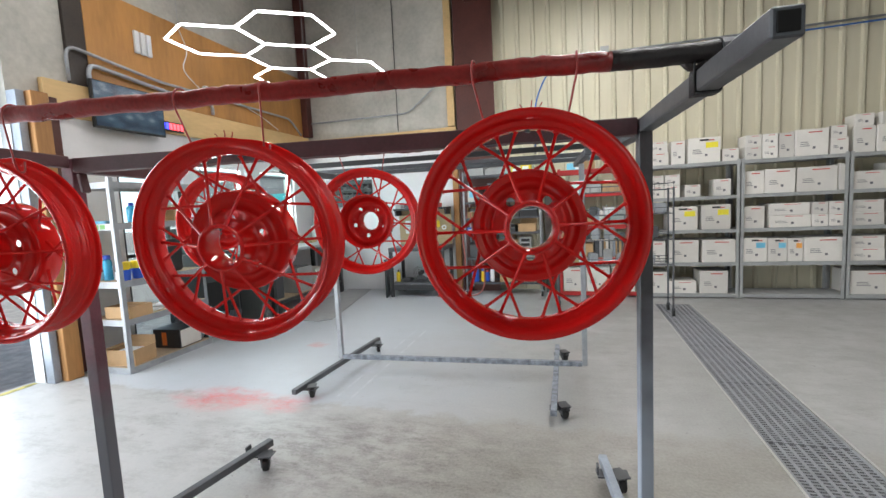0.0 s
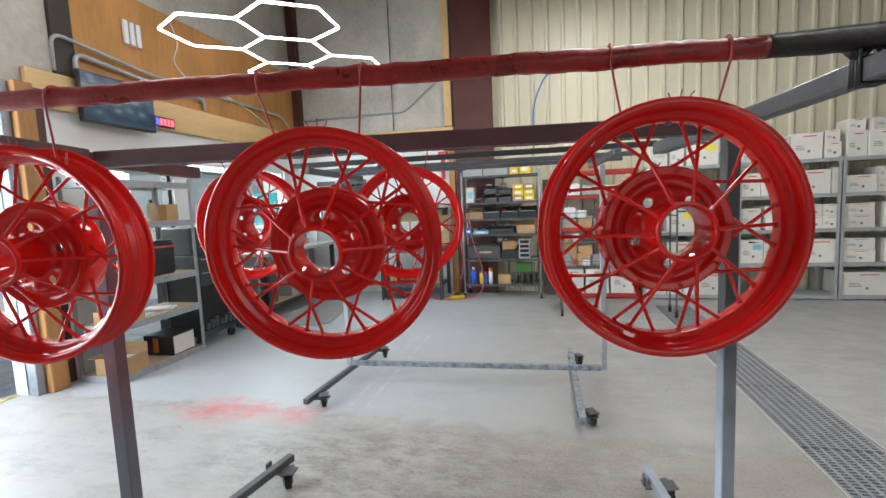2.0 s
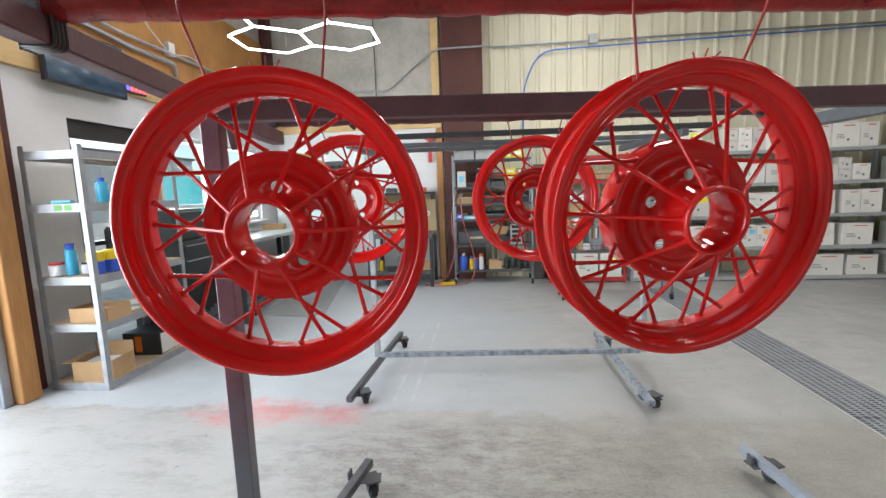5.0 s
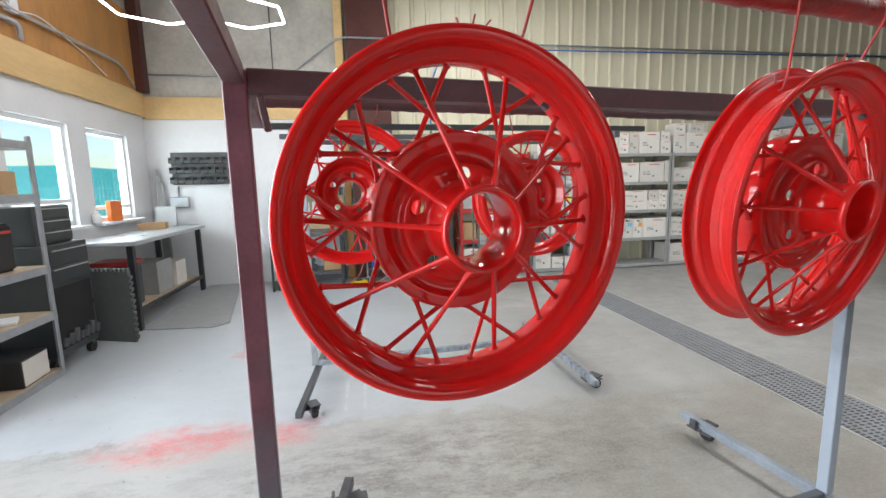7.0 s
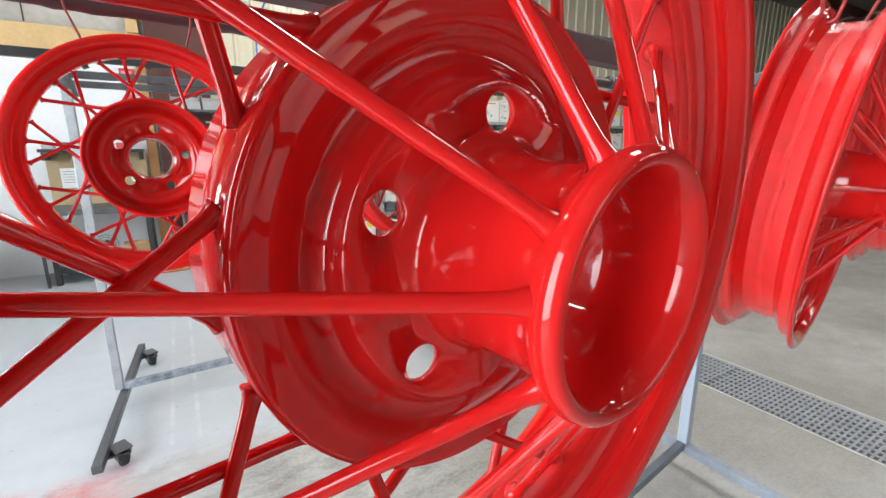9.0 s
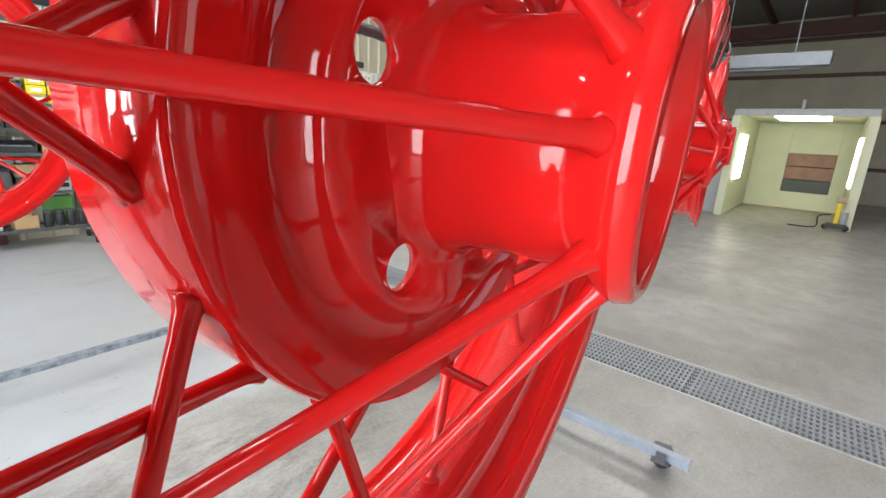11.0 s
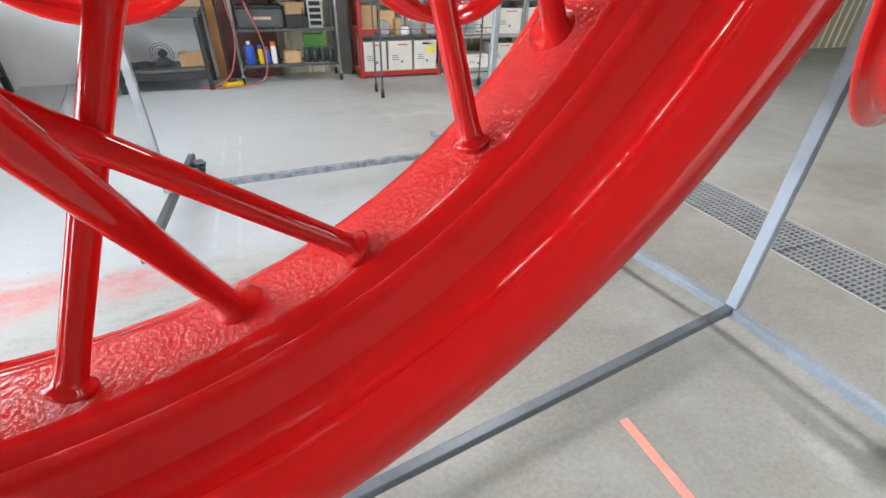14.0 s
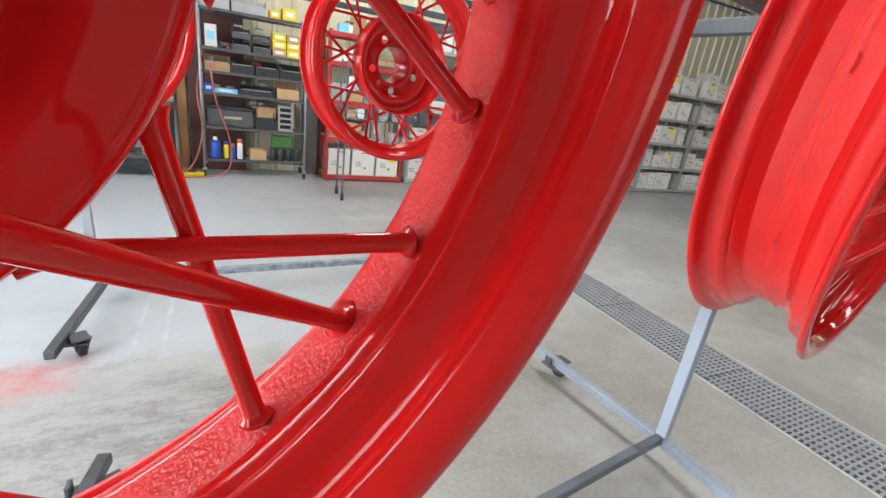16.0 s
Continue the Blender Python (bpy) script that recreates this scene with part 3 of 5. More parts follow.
def wheel_meshes():
    inner = RIM_IN + [(-a, r) for a, r in reversed(RIM_IN)]
    outer = [(-.0462, .2462), (-.0440, .2456), (-.0425, .2430), (-.0415, .2370), (-.0405, .2335), (-.0385, .2308), (-.0310, .2302), (-.0285, .2290), (-.0255, .2240), (-.0225, .2165), (-.0205, .2130), (-.0180, .2117), (-.0050, .2115), (-.0040, .2104), (-.0030, .2115)]
    outer += [(-a, r) for a, r in reversed(outer)]
    rim = lathe(inner + outer, 96)
    # hub shell: drum, dished face with five bolt holes, snout
    n = 80
    drum = [(.018, .080), (.0135, .0825), (.0070, .0855), (.0035, .0905), (.0030, .0965), (.0055, .1015), (.0095, .1060), (.0105, .1100), (.0100, .1150), (.0120, .1195), (.0110, .1225), (.0070, .1242), (-.045, .1255), (-.0475, .1240), (-.0465, .1210),
            (.0020, .1195), (.0040, .1150), (.0030, .1090), (-.0010, .1020), (-.0040, .0965), (-.0030, .0905), (.001, .0855), (.012, .080)]
    hub = lathe(drum, n, closed=False)
    snout = [(.012, .0560), (.009, .0535), (.010, .0500), (.022, .0455), (.055, .0415), (.088, .0445), (.0965, .0470), (.0990, .0500), (.0970, .0535), (.0915, .0548), (.0865, .0530),
             (.0825, .0490), (.074, .0468), (.050, .0462), (.032, .0472), (.022, .0495), (.019, .0525), (.018, .0560)]
    lathe(snout, n, hub, closed=False)
    # face band with the holes
    m = n // 5
    for s in range(5):
        c0 = 2 * math.pi * (s / 5) + radians(18)
        hc = Vector((0.0665 * math.cos(c0), 0.0665 * math.sin(c0)))
        loop = []
        t0 = c0 - math.pi / 5
        for k in range(m):
            loop.append((.080, t0 + 2 * math.pi / 5 * k / m))
        for k in range(4):
            loop.append((.080 - .024 * k / 4, t0 + 2 * math.pi / 5))
        for k in range(m):
            loop.append((.056, t0 + 2 * math.pi / 5 * (1 - k / m)))
        for k in range(4):
            loop.append((.056 + .024 * k / 4, t0))
        rows = {}
        for side, a in (("f", .018), ("b", .012)):
            vo, vi = [], []
            for r, t in loop:
                p = Vector((r * math.cos(t), r * math.sin(t)))
                d = (p - hc).normalized()
                vo.append(hub.verts.new((p.x, -a, p.y)))
                q = hc + d * 0.0098
                vi.append(hub.verts.new((q.x, -(a - (.002 if side == "f" else 0)), q.y)))
            rows[side] = (vo, vi)
            for k in range(len(loop)):
                j = (k + 1) % len(loop)
                hub.faces.new((vo[k], vo[j], vi[j], vi[k]))
        f, b = rows["f"][1], rows["b"][1]
        for k in range(len(f)):
            j = (k + 1) % len(f)
            hub.faces.new((f[k], f[j], b[j], b[k]))
    # the sectors start between lathe columns, so weld by distance
    bmesh.ops.remove_doubles(hub, verts=hub.verts, dist=0.0006)
    bmesh.ops.recalc_face_normals(hub, faces=hub.faces)
    bmesh.ops.recalc_face_normals(rim, faces=rim.faces)

    cross_a = spoke(.1235, -.010, radians(10.5), WELL - .001, .004, radians(-11.4), (.0042, .0054, .0060, .0045))
    cross_b = spoke(.1235, -.002, radians(-10.5), WELL - .001, .006, radians(11.4), (.0042, .0054, .0060, .0045))
    return rim, hub, front_spoke(0, 0), cross_a, cross_b


def build_wheels():
    rim, hub, front, ca, cb = wheel_meshes()
    w = thing("wire_wheel", "freshly painted gloss red wire-spoke car wheel hanging on hooks", "car wheel", group="hanging wheels")
    ro = part("rim", rim, RED, w, "drop-centre rim in wet-looking red paint", True)
    ro.data.materials.append(RED_WET)
    for f in ro.data.polygons:
        v = [ro.data.vertices[i].co for i in f.vertices]
        rad = sum(math.hypot(c.x, c.z) for c in v) / len(v)
        inside = np.interp(abs(f.center.y), [p[0] for p in reversed(RIM_IN)], [p[1] for p in reversed(RIM_IN)])
        if max(math.hypot(c.x, c.z) for c in v) < WELL + .0005 or (rad > inside + .0015 and abs(f.center.y) < .036):
            f.material_index = 1
    part("hub", hub, RED, w, "red hub shell with five bolt holes", True)
    base = [part("spoke", b, RED, w, "", True) for b in (front, ca, cb)]
    # hand-set spokes: some lean a little, three front ones are set askew in the snout
    lean_of = {3: .5, 4: .5, 5: .5, 7: -.2, 8: .4, 9: 0}
    for k in range(1, 10):
        for j, b in enumerate(base):
            if j == 0 and k in ASKEW:
                part("spoke", front_spoke(*ASKEW[k]), RED, w, "", True).matrix_basis = Matrix.Rotation(-radians(36 * k), 4, "Y")
                continue
            o = new("spoke", b.data)
            o.parent = w
            lean = 1.6 if j == 0 and k == 4 else lean_of.get(k, -.4)
            o.matrix_basis = Matrix.Rotation(-radians(36 * k + lean), 4, "Y")
    vb = tube([(WELL * math.cos(.93), -.004, WELL * math.sin(.93)), ((WELL - .006) * math.cos(.93), -.004, (WELL - .006) * math.sin(.93))], .006, 10)
    part("valve_hole_rim", vb, STEEL_DK, w, "dark valve hole")
    for p in WHEELS[1:]:
        copy_thing(w, wheel_pose(*p))
    w.matrix_basis = wheel_pose(*WHEELS[0])


def wheel_pose(x, y, z, yaw, tilt, roll):
    return Matrix.Translation((x, y, z)) @ Matrix.Rotation(radians(yaw), 4, "Z") @ Matrix.Rotation(radians(tilt), 4, "X") @ Matrix.Rotation(-radians(roll), 4, "Y")


WHEELS = [(-1.600, 1.031, 1.371, 8.2, 2.5, -2.6), (-0.921, 1.130, 1.371, 11.9, 5.8, -1), (-0.228, 1.213, 1.379, 8.3, 0.0, 36),
          (-1.775, 2.03, 1.398, 186, 0, 10), (-1.062, 2.137, 1.377, 190, 0, 40)]

# ---- racks ----
PL, PR = Vector((-1.997, 1.50, 0)), Vector((0.092, 1.80, 0))
U = (PR - PL).normalized()
NV = Vector((-U.y, U.x, 0))
PIPE_Z = 1.715


def caster(parent, at, rz):
    c = part("caster", boxb(-.035, .035, -.045, .045, .085, .093, .002), STEEL_DK, parent, "swivel caster")
    c.matrix_basis = pose(*at, 0, 0, rz)
    fk = boxb(-.024, -.020, -.03, .02, .03, .085)
    boxb(.020, .024, -.03, .02, .03, .085, bm=fk)
    part("fork", fk, STEEL_DK, c)
    w = lathe([(-.016, .012), (-.016, .034), (-.012, .038), (.012, .038), (.016, .034), (.016, .012)], 20, axis="x")
    bmesh.ops.translate(w, verts=w.verts, vec=(0, -.008, .038))
    part("caster_wheel", w, RUBBER, c)


def rack_one():
    r = thing("wheel_rack", "rolling steel painting rack covered in dried red overspray", "rack")
    top = 1.655
    part("post", beam((*PL.xy, .13), (*PL.xy, top + .025), .05, .05, up=tuple(U)), POST, r, "post maroon above, grey below")
    part("post", beam((*PR.xy, .13), (*PR.xy, top + .025), .042, .042, up=tuple(U)), POST_DARK, r, "blue-grey post, near black above")
    part("top_rail", beam((*(PL + U * .026).xy, top), (*(PR - U * .026).xy, top), .05, .055), PURPLE, r, "dark oversprayed top rail")
    tab = PL + U * .05 - NV * .012
    part("tab", beam((*tab.xy, top - .032), (*(tab + U * .012).xy, top - .105), .034, .016, up=tuple(U)), PURPLE, r, "oversprayed hanging tab")
    part("base_rail", beam((*(PL + U * .026).xy, .12), (*(PR - U * .022).xy, .12), .034, .034), STEEL_SLATE, r, "dark blue-grey base rail")
    for P, m in ((PL, PURPLE), (PR, STEEL_DK)):
        a = Vector((0.150, 0.955, 0)) if P is PR else P - NV * .66
        e = P - NV * .027
        dz, wid = (.004, .043) if P is PR else (.026, .043)
        part("arm", beam((a.x, a.y, top + dz), (e.x, e.y, top + dz * .5), wid, wid), m, r, "cantilever arm")
        out = (a - e).normalized()
        part("open_end", beam((a.x + out.x * .0005, a.y + out.y * .0005, top + dz), (a.x + out.x * .002, a.y + out.y * .002, top + dz), wid - .014, wid - .014, bevel=.001), PIT, r, "tube end coloured black for the shade inside")
        c = P - NV * .54
        c = a.lerp(e, ((c - a).dot(e - a)) / (e - a).length_squared)
        for k in range(4):
            o = c + out * (.008 * k - .012)
            side = Vector((-out.y, out.x, 0)) * (wid / 2 + .003)
            z0, z1 = top + dz - wid / 2 - .004, top + dz + wid / 2 + .004 + (.036 if k % 2 else 0)
            loop = [(*(o - side).xy, z0), (*(o + side).xy, z0), (*(o + side).xy, z1), (*(o - side).xy, z1), (*(o - side).xy, z0 - .004)]
            part("wire_tie", tube(arc(loop, .010, 3), .0035, 6), BLACK, r, "black wire tie", True)
        a, e = P + NV * .027, P + NV * .56
        part("arm", beam((a.x, a.y, top), (e.x, e.y, top - .005), .05, .05), m, r, "cantilever arm")
    ft = {"L": ((-1.915, 0.87), (-1.997, 1.50), (-1.856, 2.307)), "R": ((0.112, 1.08), (0.092, 1.80), (-0.009, 2.507))}
    for k, (a, c, e) in ft.items():
        for p, q in ((a, c), (c, e)):
            part("foot", beam((*p, .105), (*q, .105), .04, .04), STEEL_BLUE if k == "R" else STEEL_DK, r, "rack foot")
        for p, q in ((a, c), (e, c)):
            d = (Vector(q) - Vector(p)).normalized()
            s = U.xy
            o = Vector(p) + d * .11 + s * .055
            caster(r, (o.x, o.y, 0), 30)
            lug = Vector(p) + d * .11 - s * .045
            part("caster_lug", boxb(lug.x - .006, lug.x + .006, lug.y - .02, lug.y + .02, .093, .135, .002), STEEL_DK, r)
            part("caster_plate", beam((*(Vector(p) + d * .11 - s * .05), .088), (*(Vector(p) + d * .11 + s * .10), .088), .07, .008, bevel=.001), STEEL_DK, r)
    # hanging pipes lie on the arms
    def pipe(off, z, rad, m0, label):
        a, c = PL - U * .05 + NV * off, PR + U * .035 + NV * off
        rnd = random.Random(int(z * 1000))
        pts = [(*(a.lerp(c, t / 110)).xy, z + rnd.uniform(-.0022, .0012) + .0012 * math.sin(t * .37)) for t in range(111)]
        rr = [rad * (1 + rnd.uniform(-.035, .04)) for t in range(111)]
        cut = 97 if m0 is RED_DULL else 110
        part("hanging_pipe", tube(pts[:cut + 1], rr[:cut + 1], 14), m0, r, label, True)
        if cut < 110:
            part("bare_pipe_end", tube(pts[cut:], [q * .97 for q in rr[cut:]], 14), PIPE_BARE, r, "blackened bare end of the pipe", True)
            x, y, zz = pts[105]
            part("paint_drip", tube([(x - .02, y, zz - .012), (x - .004, y, zz - .026), (x + .006, y, zz - .032), (x + .02, y, zz - .016)], [.008, .010, .006, .006], 8), PIPE_BARE, r, "hardened lump of paint", True)
    pipe(-.54, PIPE_Z, .021, RED_DULL, "pipe caked in red paint")
    pipe(.50, 1.705, .020, PURPLE, "dark pipe with dried paint")
    for P in (PL, PR):
        for off in (-.54, .50):
            c = P + NV * off
            part("pipe_clamp", lathe([(-.018, .022), (-.018, .029), (.018, .029), (.018, .022)], 14, axis="x"), STEEL_DK, r, "clamp").matrix_basis = Matrix.Translation((c.x, c.y, PIPE_Z - .004)) @ Matrix.Rotation(math.atan2(U.y, U.x), 4, "Z")


def hook(wx, wy, wz, yaw, ang, front):
    """A bent wire from the pipe down to the rim at the angle ang from its top."""
    t = radians(ang)
    R = 0.229
    px, pz = wx + R * math.sin(t) * math.cos(radians(yaw)), wz + R * math.cos(t)
    py = wy + R * math.sin(t) * math.sin(radians(yaw))
    off = -.54 if front else .50
    s = (Vector((px, py, 0)) - PL).dot(U) + math.copysign(.022, ang)
    c = PL + U * s + NV * off
    z = PIPE_Z if front else 1.705
    f = -1 if front else 1
    pts = [(c.x, c.y + .022, z - .010), (c.x, c.y + .0245, z + .008), (c.x, c.y + .012, z + .0235), (c.x, c.y - .012, z + .0235), (c.x, c.y - .0255, z + .006), (c.x, c.y - .024, z - .02),
           (px, py - .012, pz + .006), (px, py - .006, pz - .012), (px, py + .008, pz - .010), (px, py + .010, pz + .018)]
    h = thing("wire_hook", "bent steel wire hook coated in red paint", "hook", group="wheel hooks")
    part("wire", tube(arc(pts, .010, 3), .0023, 8), HOOK_RED if front else RED_DULL, h, "", True)


def wire_ends(wx, wy, wz, yaw):
    """Clipped wire ends standing on the top of a rim."""
    h = thing("wire_clip", "twisted wire clip on top of a red rim", "wire", group="wire clips")
    bm = bmesh.new()
    c, sn = math.cos(radians(yaw)), math.sin(radians(yaw))
    for dx, lean, up in ((-.022, -.006, .010), (-.006, .003, .015), (.010, .008, .010)):
        z = wz + math.sqrt(.2462 ** 2 - dx * dx) - .002
        tube([(wx + c * dx, wy + sn * dx, z - .004), (wx + c * (dx + lean * .4), wy + sn * dx, z + up * .5), (wx + c * (dx + lean), wy + sn * dx - .004, z + up)], .0013, 6, bm)
    part("wire", bm, HOOK_RED, h, "", True)


def rack_two():
    r = thing("wheel_rack", "second rolling steel rack, bare and paint-spattered", "rack")
    a, c = Vector((-2.147, 3.675, 0)), Vector((-0.057, 3.794, 0))
    u = (c - a).normalized()
    nv = Vector((-u.y, u.x, 0))
    for p in (a, c):
        part("post", beam((*p.xy, .12), (*p.xy, 1.70), .04, .04), GALV, r, "grey post")
        part("arm", beam((*(p - nv * .55).xy, 1.735), (*(p + nv * .55).xy, 1.735), .045, .045), STEEL_DK, r, "top arm")
        f0, f1 = ((-2.173, 2.984), (-2.085, 4.34)) if p is a else ((-0.27, 2.985), (-0.285, 4.33))
        part("foot", beam((*f0, .09), (*f1, .09), .04, .04), STEEL_DK if p is a else SPATTER, r, "rack foot")
        f0, f1 = Vector((*f0, 0)), Vector((*f1, 0))
        for s in (.10, .90):
            o = f0.lerp(f1, s) + u * .06
            caster(r, (o.x, o.y, 0), 25)
            part("caster_plate", beam((*(o - u * .09).xy, .066), (*(o + u * .04).xy, .066), .07, .008, bevel=.001), STEEL_DK, r)
    part("base_rail", beam((*(a + u * .021).xy, .132), (*(c - u * .021).xy, .132), .038, .038), SPATTER, r, "spattered base rail")
    for s in (-.50, .05, .46):
        p, q = a + nv * s - u * .14, c + nv * s + u * .24
        part("top_rail", beam((*p.xy, 1.775), (*q.xy, 1.775), .035, .035), BLACK if s < 0 else STEEL_DK, r, "dark top rail")


# ---- shelving and boxes ----


def shelf_unit(name, label, x0, x1, y0, y1, decks, top, post_m, deck_m, lip=.05, group="", rz=None, edge_m=None, foot=0.0):
    s = thing(name, label, "shelving", group=group)
    for x in (x0, x1):
        for y in (y0, y1):
            sx = .04 if x == x0 else -.04
            sy = .04 if y == y0 else -.04
            b = boxb(min(x, x + sx), max(x, x + sx), min(y, y + .003 * (1 if sy > 0 else -1)), max(y, y + .003 * (1 if sy > 0 else -1)), foot, top)
            boxb(min(x, x + .003 * (1 if sx > 0 else -1)), max(x, x + .003 * (1 if sx > 0 else -1)), min(y, y + sy), max(y, y + sy), foot, top, bm=b)
            z = .08
            while z < top - .05:
                boxb(min(x, x + sx) + .013, max(x, x + sx) - .013, (y - .0015 if y == y0 else y), (y if y == y0 else y + .0015), z, z + .018, bm=b)
                z += .06
            part("upright", b, post_m, s)
    for z in decks:
        part("shelf_board", boxb(x0 + .004, x1 - .004, y0 + .004, y1 - .004, z - .014, z), deck_m, s)
        e = boxb(x0 + .003, x1 - .003, y0 - .004, y0 + .003, z - lip, z - .002)
        boxb(x0 + .003, x1 - .003, y1 - .003, y1 + .003, z - lip, z - .002, bm=e)
        boxb(x0 - .003, x0 + .002, y0, y1, z - lip, z - .002, bm=e)
        boxb(x1 - .002, x1 + .003, y0, y1, z - lip, z - .002, bm=e)
        part("shelf_beam", e, edge_m or post_m, s)
    return s


def carton(x, y, z, w, d, h, style=0, material=None, rz=0.0, label=""):
    """A closed shipping carton: x is its left front corner, y its front."""
    c = thing("carton", label or "white cardboard shipping carton on a shelf", "box", (x + w / 2, y + d / 2, z), rz, "boxes on the shelves")
    part("body", boxb(-w / 2, w / 2, -d / 2, d / 2, 0, h, .004), material or CARTON, c)
    f = -d / 2 - .0015
    part("flap_seam", boxb(-w / 2 + .004, w / 2 - .004, -.003, .003, h - .001, h + .0015), INK, c)
    if style >= 0:
        m = part("print_line", boxb(-w * .12, w * .30, f, f + .001, h * .86, h * .90), INK_RED, c, "red printed line")
        for k in range(3):
            part("print_line", boxb(-w * .36, -w * (.12 - .03 * k), f, f + .001, h * (.50 - .07 * k), h * (.525 - .07 * k)), INK, c)
        part("stamp", boxb(w * .02, w * .02 + min(.03, w * .16), f, f + .001, h * .25, h * .25 + min(.03, h * .18)), INK, c, "dark printed square")
    if style in (1, 2, 3):
        part("sticker", boxb(w * .05, w * .42, f - .001, f, h * .58, h * .80), (None, STICKER_Y, STICKER_B, STICKER_O)[style], c, "coloured paper sticker")
        part("hand_hole", boxb(-w * .14, w * .14, f - .001, f, h * .86, h * .93), BLACK, c)
    return c


XS = [0.835 + 1.175 * k for k in range(7)]
DECKS = [.06, .49, .94, 1.39, 1.84]


def carton_shelves():
    rnd = random.Random(4)
    y0, y1 = 6.955, 7.40
    for k in range(6):
        shelf_unit("shelving_unit", "grey steel shelving unit packed with white cartons", XS[k] + .004, XS[k + 1] - .004, y0, y1, DECKS, 1.86, GREY, GREY, .045, "carton shelving")
    fixed = {
        (0, 4): [(.06, .25, .17, 0), (.34, .17, .31, 0), (.54, .39, .33, 1), (.96, .19, .165, 0)],
        (0, 3): [(.06, .19, .16, 0), (.26, .19, .16, 0), (.51, .19, .165, 0), (.87, .20, .22, 0)],
        (0, 2): [(.31, .36, .32, 1), (.71, .35, .33, 1)],
        (0, 1): [(.05, .22, .3, 0), (.31, .38, .31, 0), (.73, .40, .31, 0)],
        (0, 0): [(.02, .28, .3, 0), (.32, .34, .17, 0), (.70, .34, .31, 0)],
        (1, 4): [(.04, .19, .16, 0), (.24, .17, .16, 0), (.42, .17, .31, 0), (.60, .35, .33, 0), (.97, .19, .20, 0)],
        (1, 3): [(.04, .23, .30, 0), (.28, .33, .31, 0), (.63, .43, .31, 0), (1.07, .09, .33, -1)],
        (1, 2): [(.03, .25, .29, 0), (.33, .46, .16, 0), (.80, .17, .16, 0), (.98, .18, .16, 0)],
        (1, 1): [(.03, .28, .32, 2), (.32, .22, .31, 2), (.55, .17, .30, 3), (.73, .43, .31, 0)],
        (2, 0): [(.05, .50, .30, 0), (.60, .4, .28, 0)],
        (2, 1): [(.05, .36, .16, 0), (.50, .4, .3, 0)],
    }
    for k in range(6):
        for d in range(5):
            rows = fixed.get((k, d))
            if rows is None:
                if (k, d) == (1, 0):
                    continue
                rows, x = [], .04
                while x < 1.0:
                    w = rnd.choice((.17, .22, .28, .34, .42))
                    if x + w > 1.13:
                        break
                    rows.append((x, w, rnd.choice((.16, .22, .30, .32)), rnd.choice((0, 0, 0, 0, 0, 1))))
                    x += w + rnd.choice((.012, .02, .09))
            for x, w, h, st in rows:
                w = min(w, 1.155 - x)
                dep = min(.40, max(.28, w * 1.1))
                y = y0 + .015 + rnd.random() * .03
                carton(XS[k] + .01 + x, y, DECKS[d] + .001, w, dep, h, st, rz=rnd.uniform(-1.5, 1.5))
                if d == 4 and (k, round(x, 2)) in ((0, .06), (1, .97)) or d == 4 and k > 1 and rnd.random() < .7:
                    carton(XS[k] + .03 + x, y + .01, DECKS[d] + .002 + h, w * .86, dep * .9, .15, 0, rz=rnd.uniform(-7, 7))
                elif abs(h - .16) < .001:
                    carton(XS[k] + .012 + x, y + .004, DECKS[d] + .002 + h, w * .97, dep * .97, h * .95, 0, rz=rnd.uniform(-2, 2))


# ---- ceiling light of hexagons ----


def hex_light():
    h = thing("hexagon_light", "hanging white LED light of joined hexagon tubes", "ceiling light")
    R, z = 0.478, 3.27
    c0 = Vector((-3.69, 4.25))
    ex, ey = Vector((math.cos(.05), math.sin(.05))), Vector((-math.sin(.05), math.cos(.05)))
    done = set()
    for i, j in ((0, 0), (1, 0), (.5, 1), (1, 2), (0, 2)):
        c = c0 + ex * (i * R * math.sqrt(3)) + ey * (j * R * 1.5)
        for k in range(6):
            a, b = [c + ex * (R * math.sin(math.pi / 3 * m)) + ey * (R * math.cos(math.pi / 3 * m)) for m in (k, k + 1)]
            key = tuple(sorted(((round(a.x, 1), round(a.y, 1)), (round(b.x, 1), round(b.y, 1)))))
            if key in done:
                continue
            done.add(key)
            d = (b - a).normalized() * .008
            part("light_tube", beam((a.x + d.x, a.y + d.y, z), (b.x - d.x, b.y - d.y, z), .019, .019), LED, h)
    for p in ((-3.69, 3.77), (-2.87, 3.81), (-3.69, 5.9), (-2.87, 5.9)):
        part("cord", tube([(*p, z), (*p, ZC - .01)], .002, 6), GALV, h)



# ---- ceiling strip lights ----
# Assumed overhead lights; the one at y 4.9 is added to brighten the north side.
STRIPS = [(-3.5, 2.75, .34, .12), (0.9, 1.9, .6, .64), (0.2, 4.9, 1.3, .64), (4.6, -2.2, .35, .64), (4.6, 1.9, 1.05, .64), (8.4, -2.2, .45, .64)]  # x, y, level, width


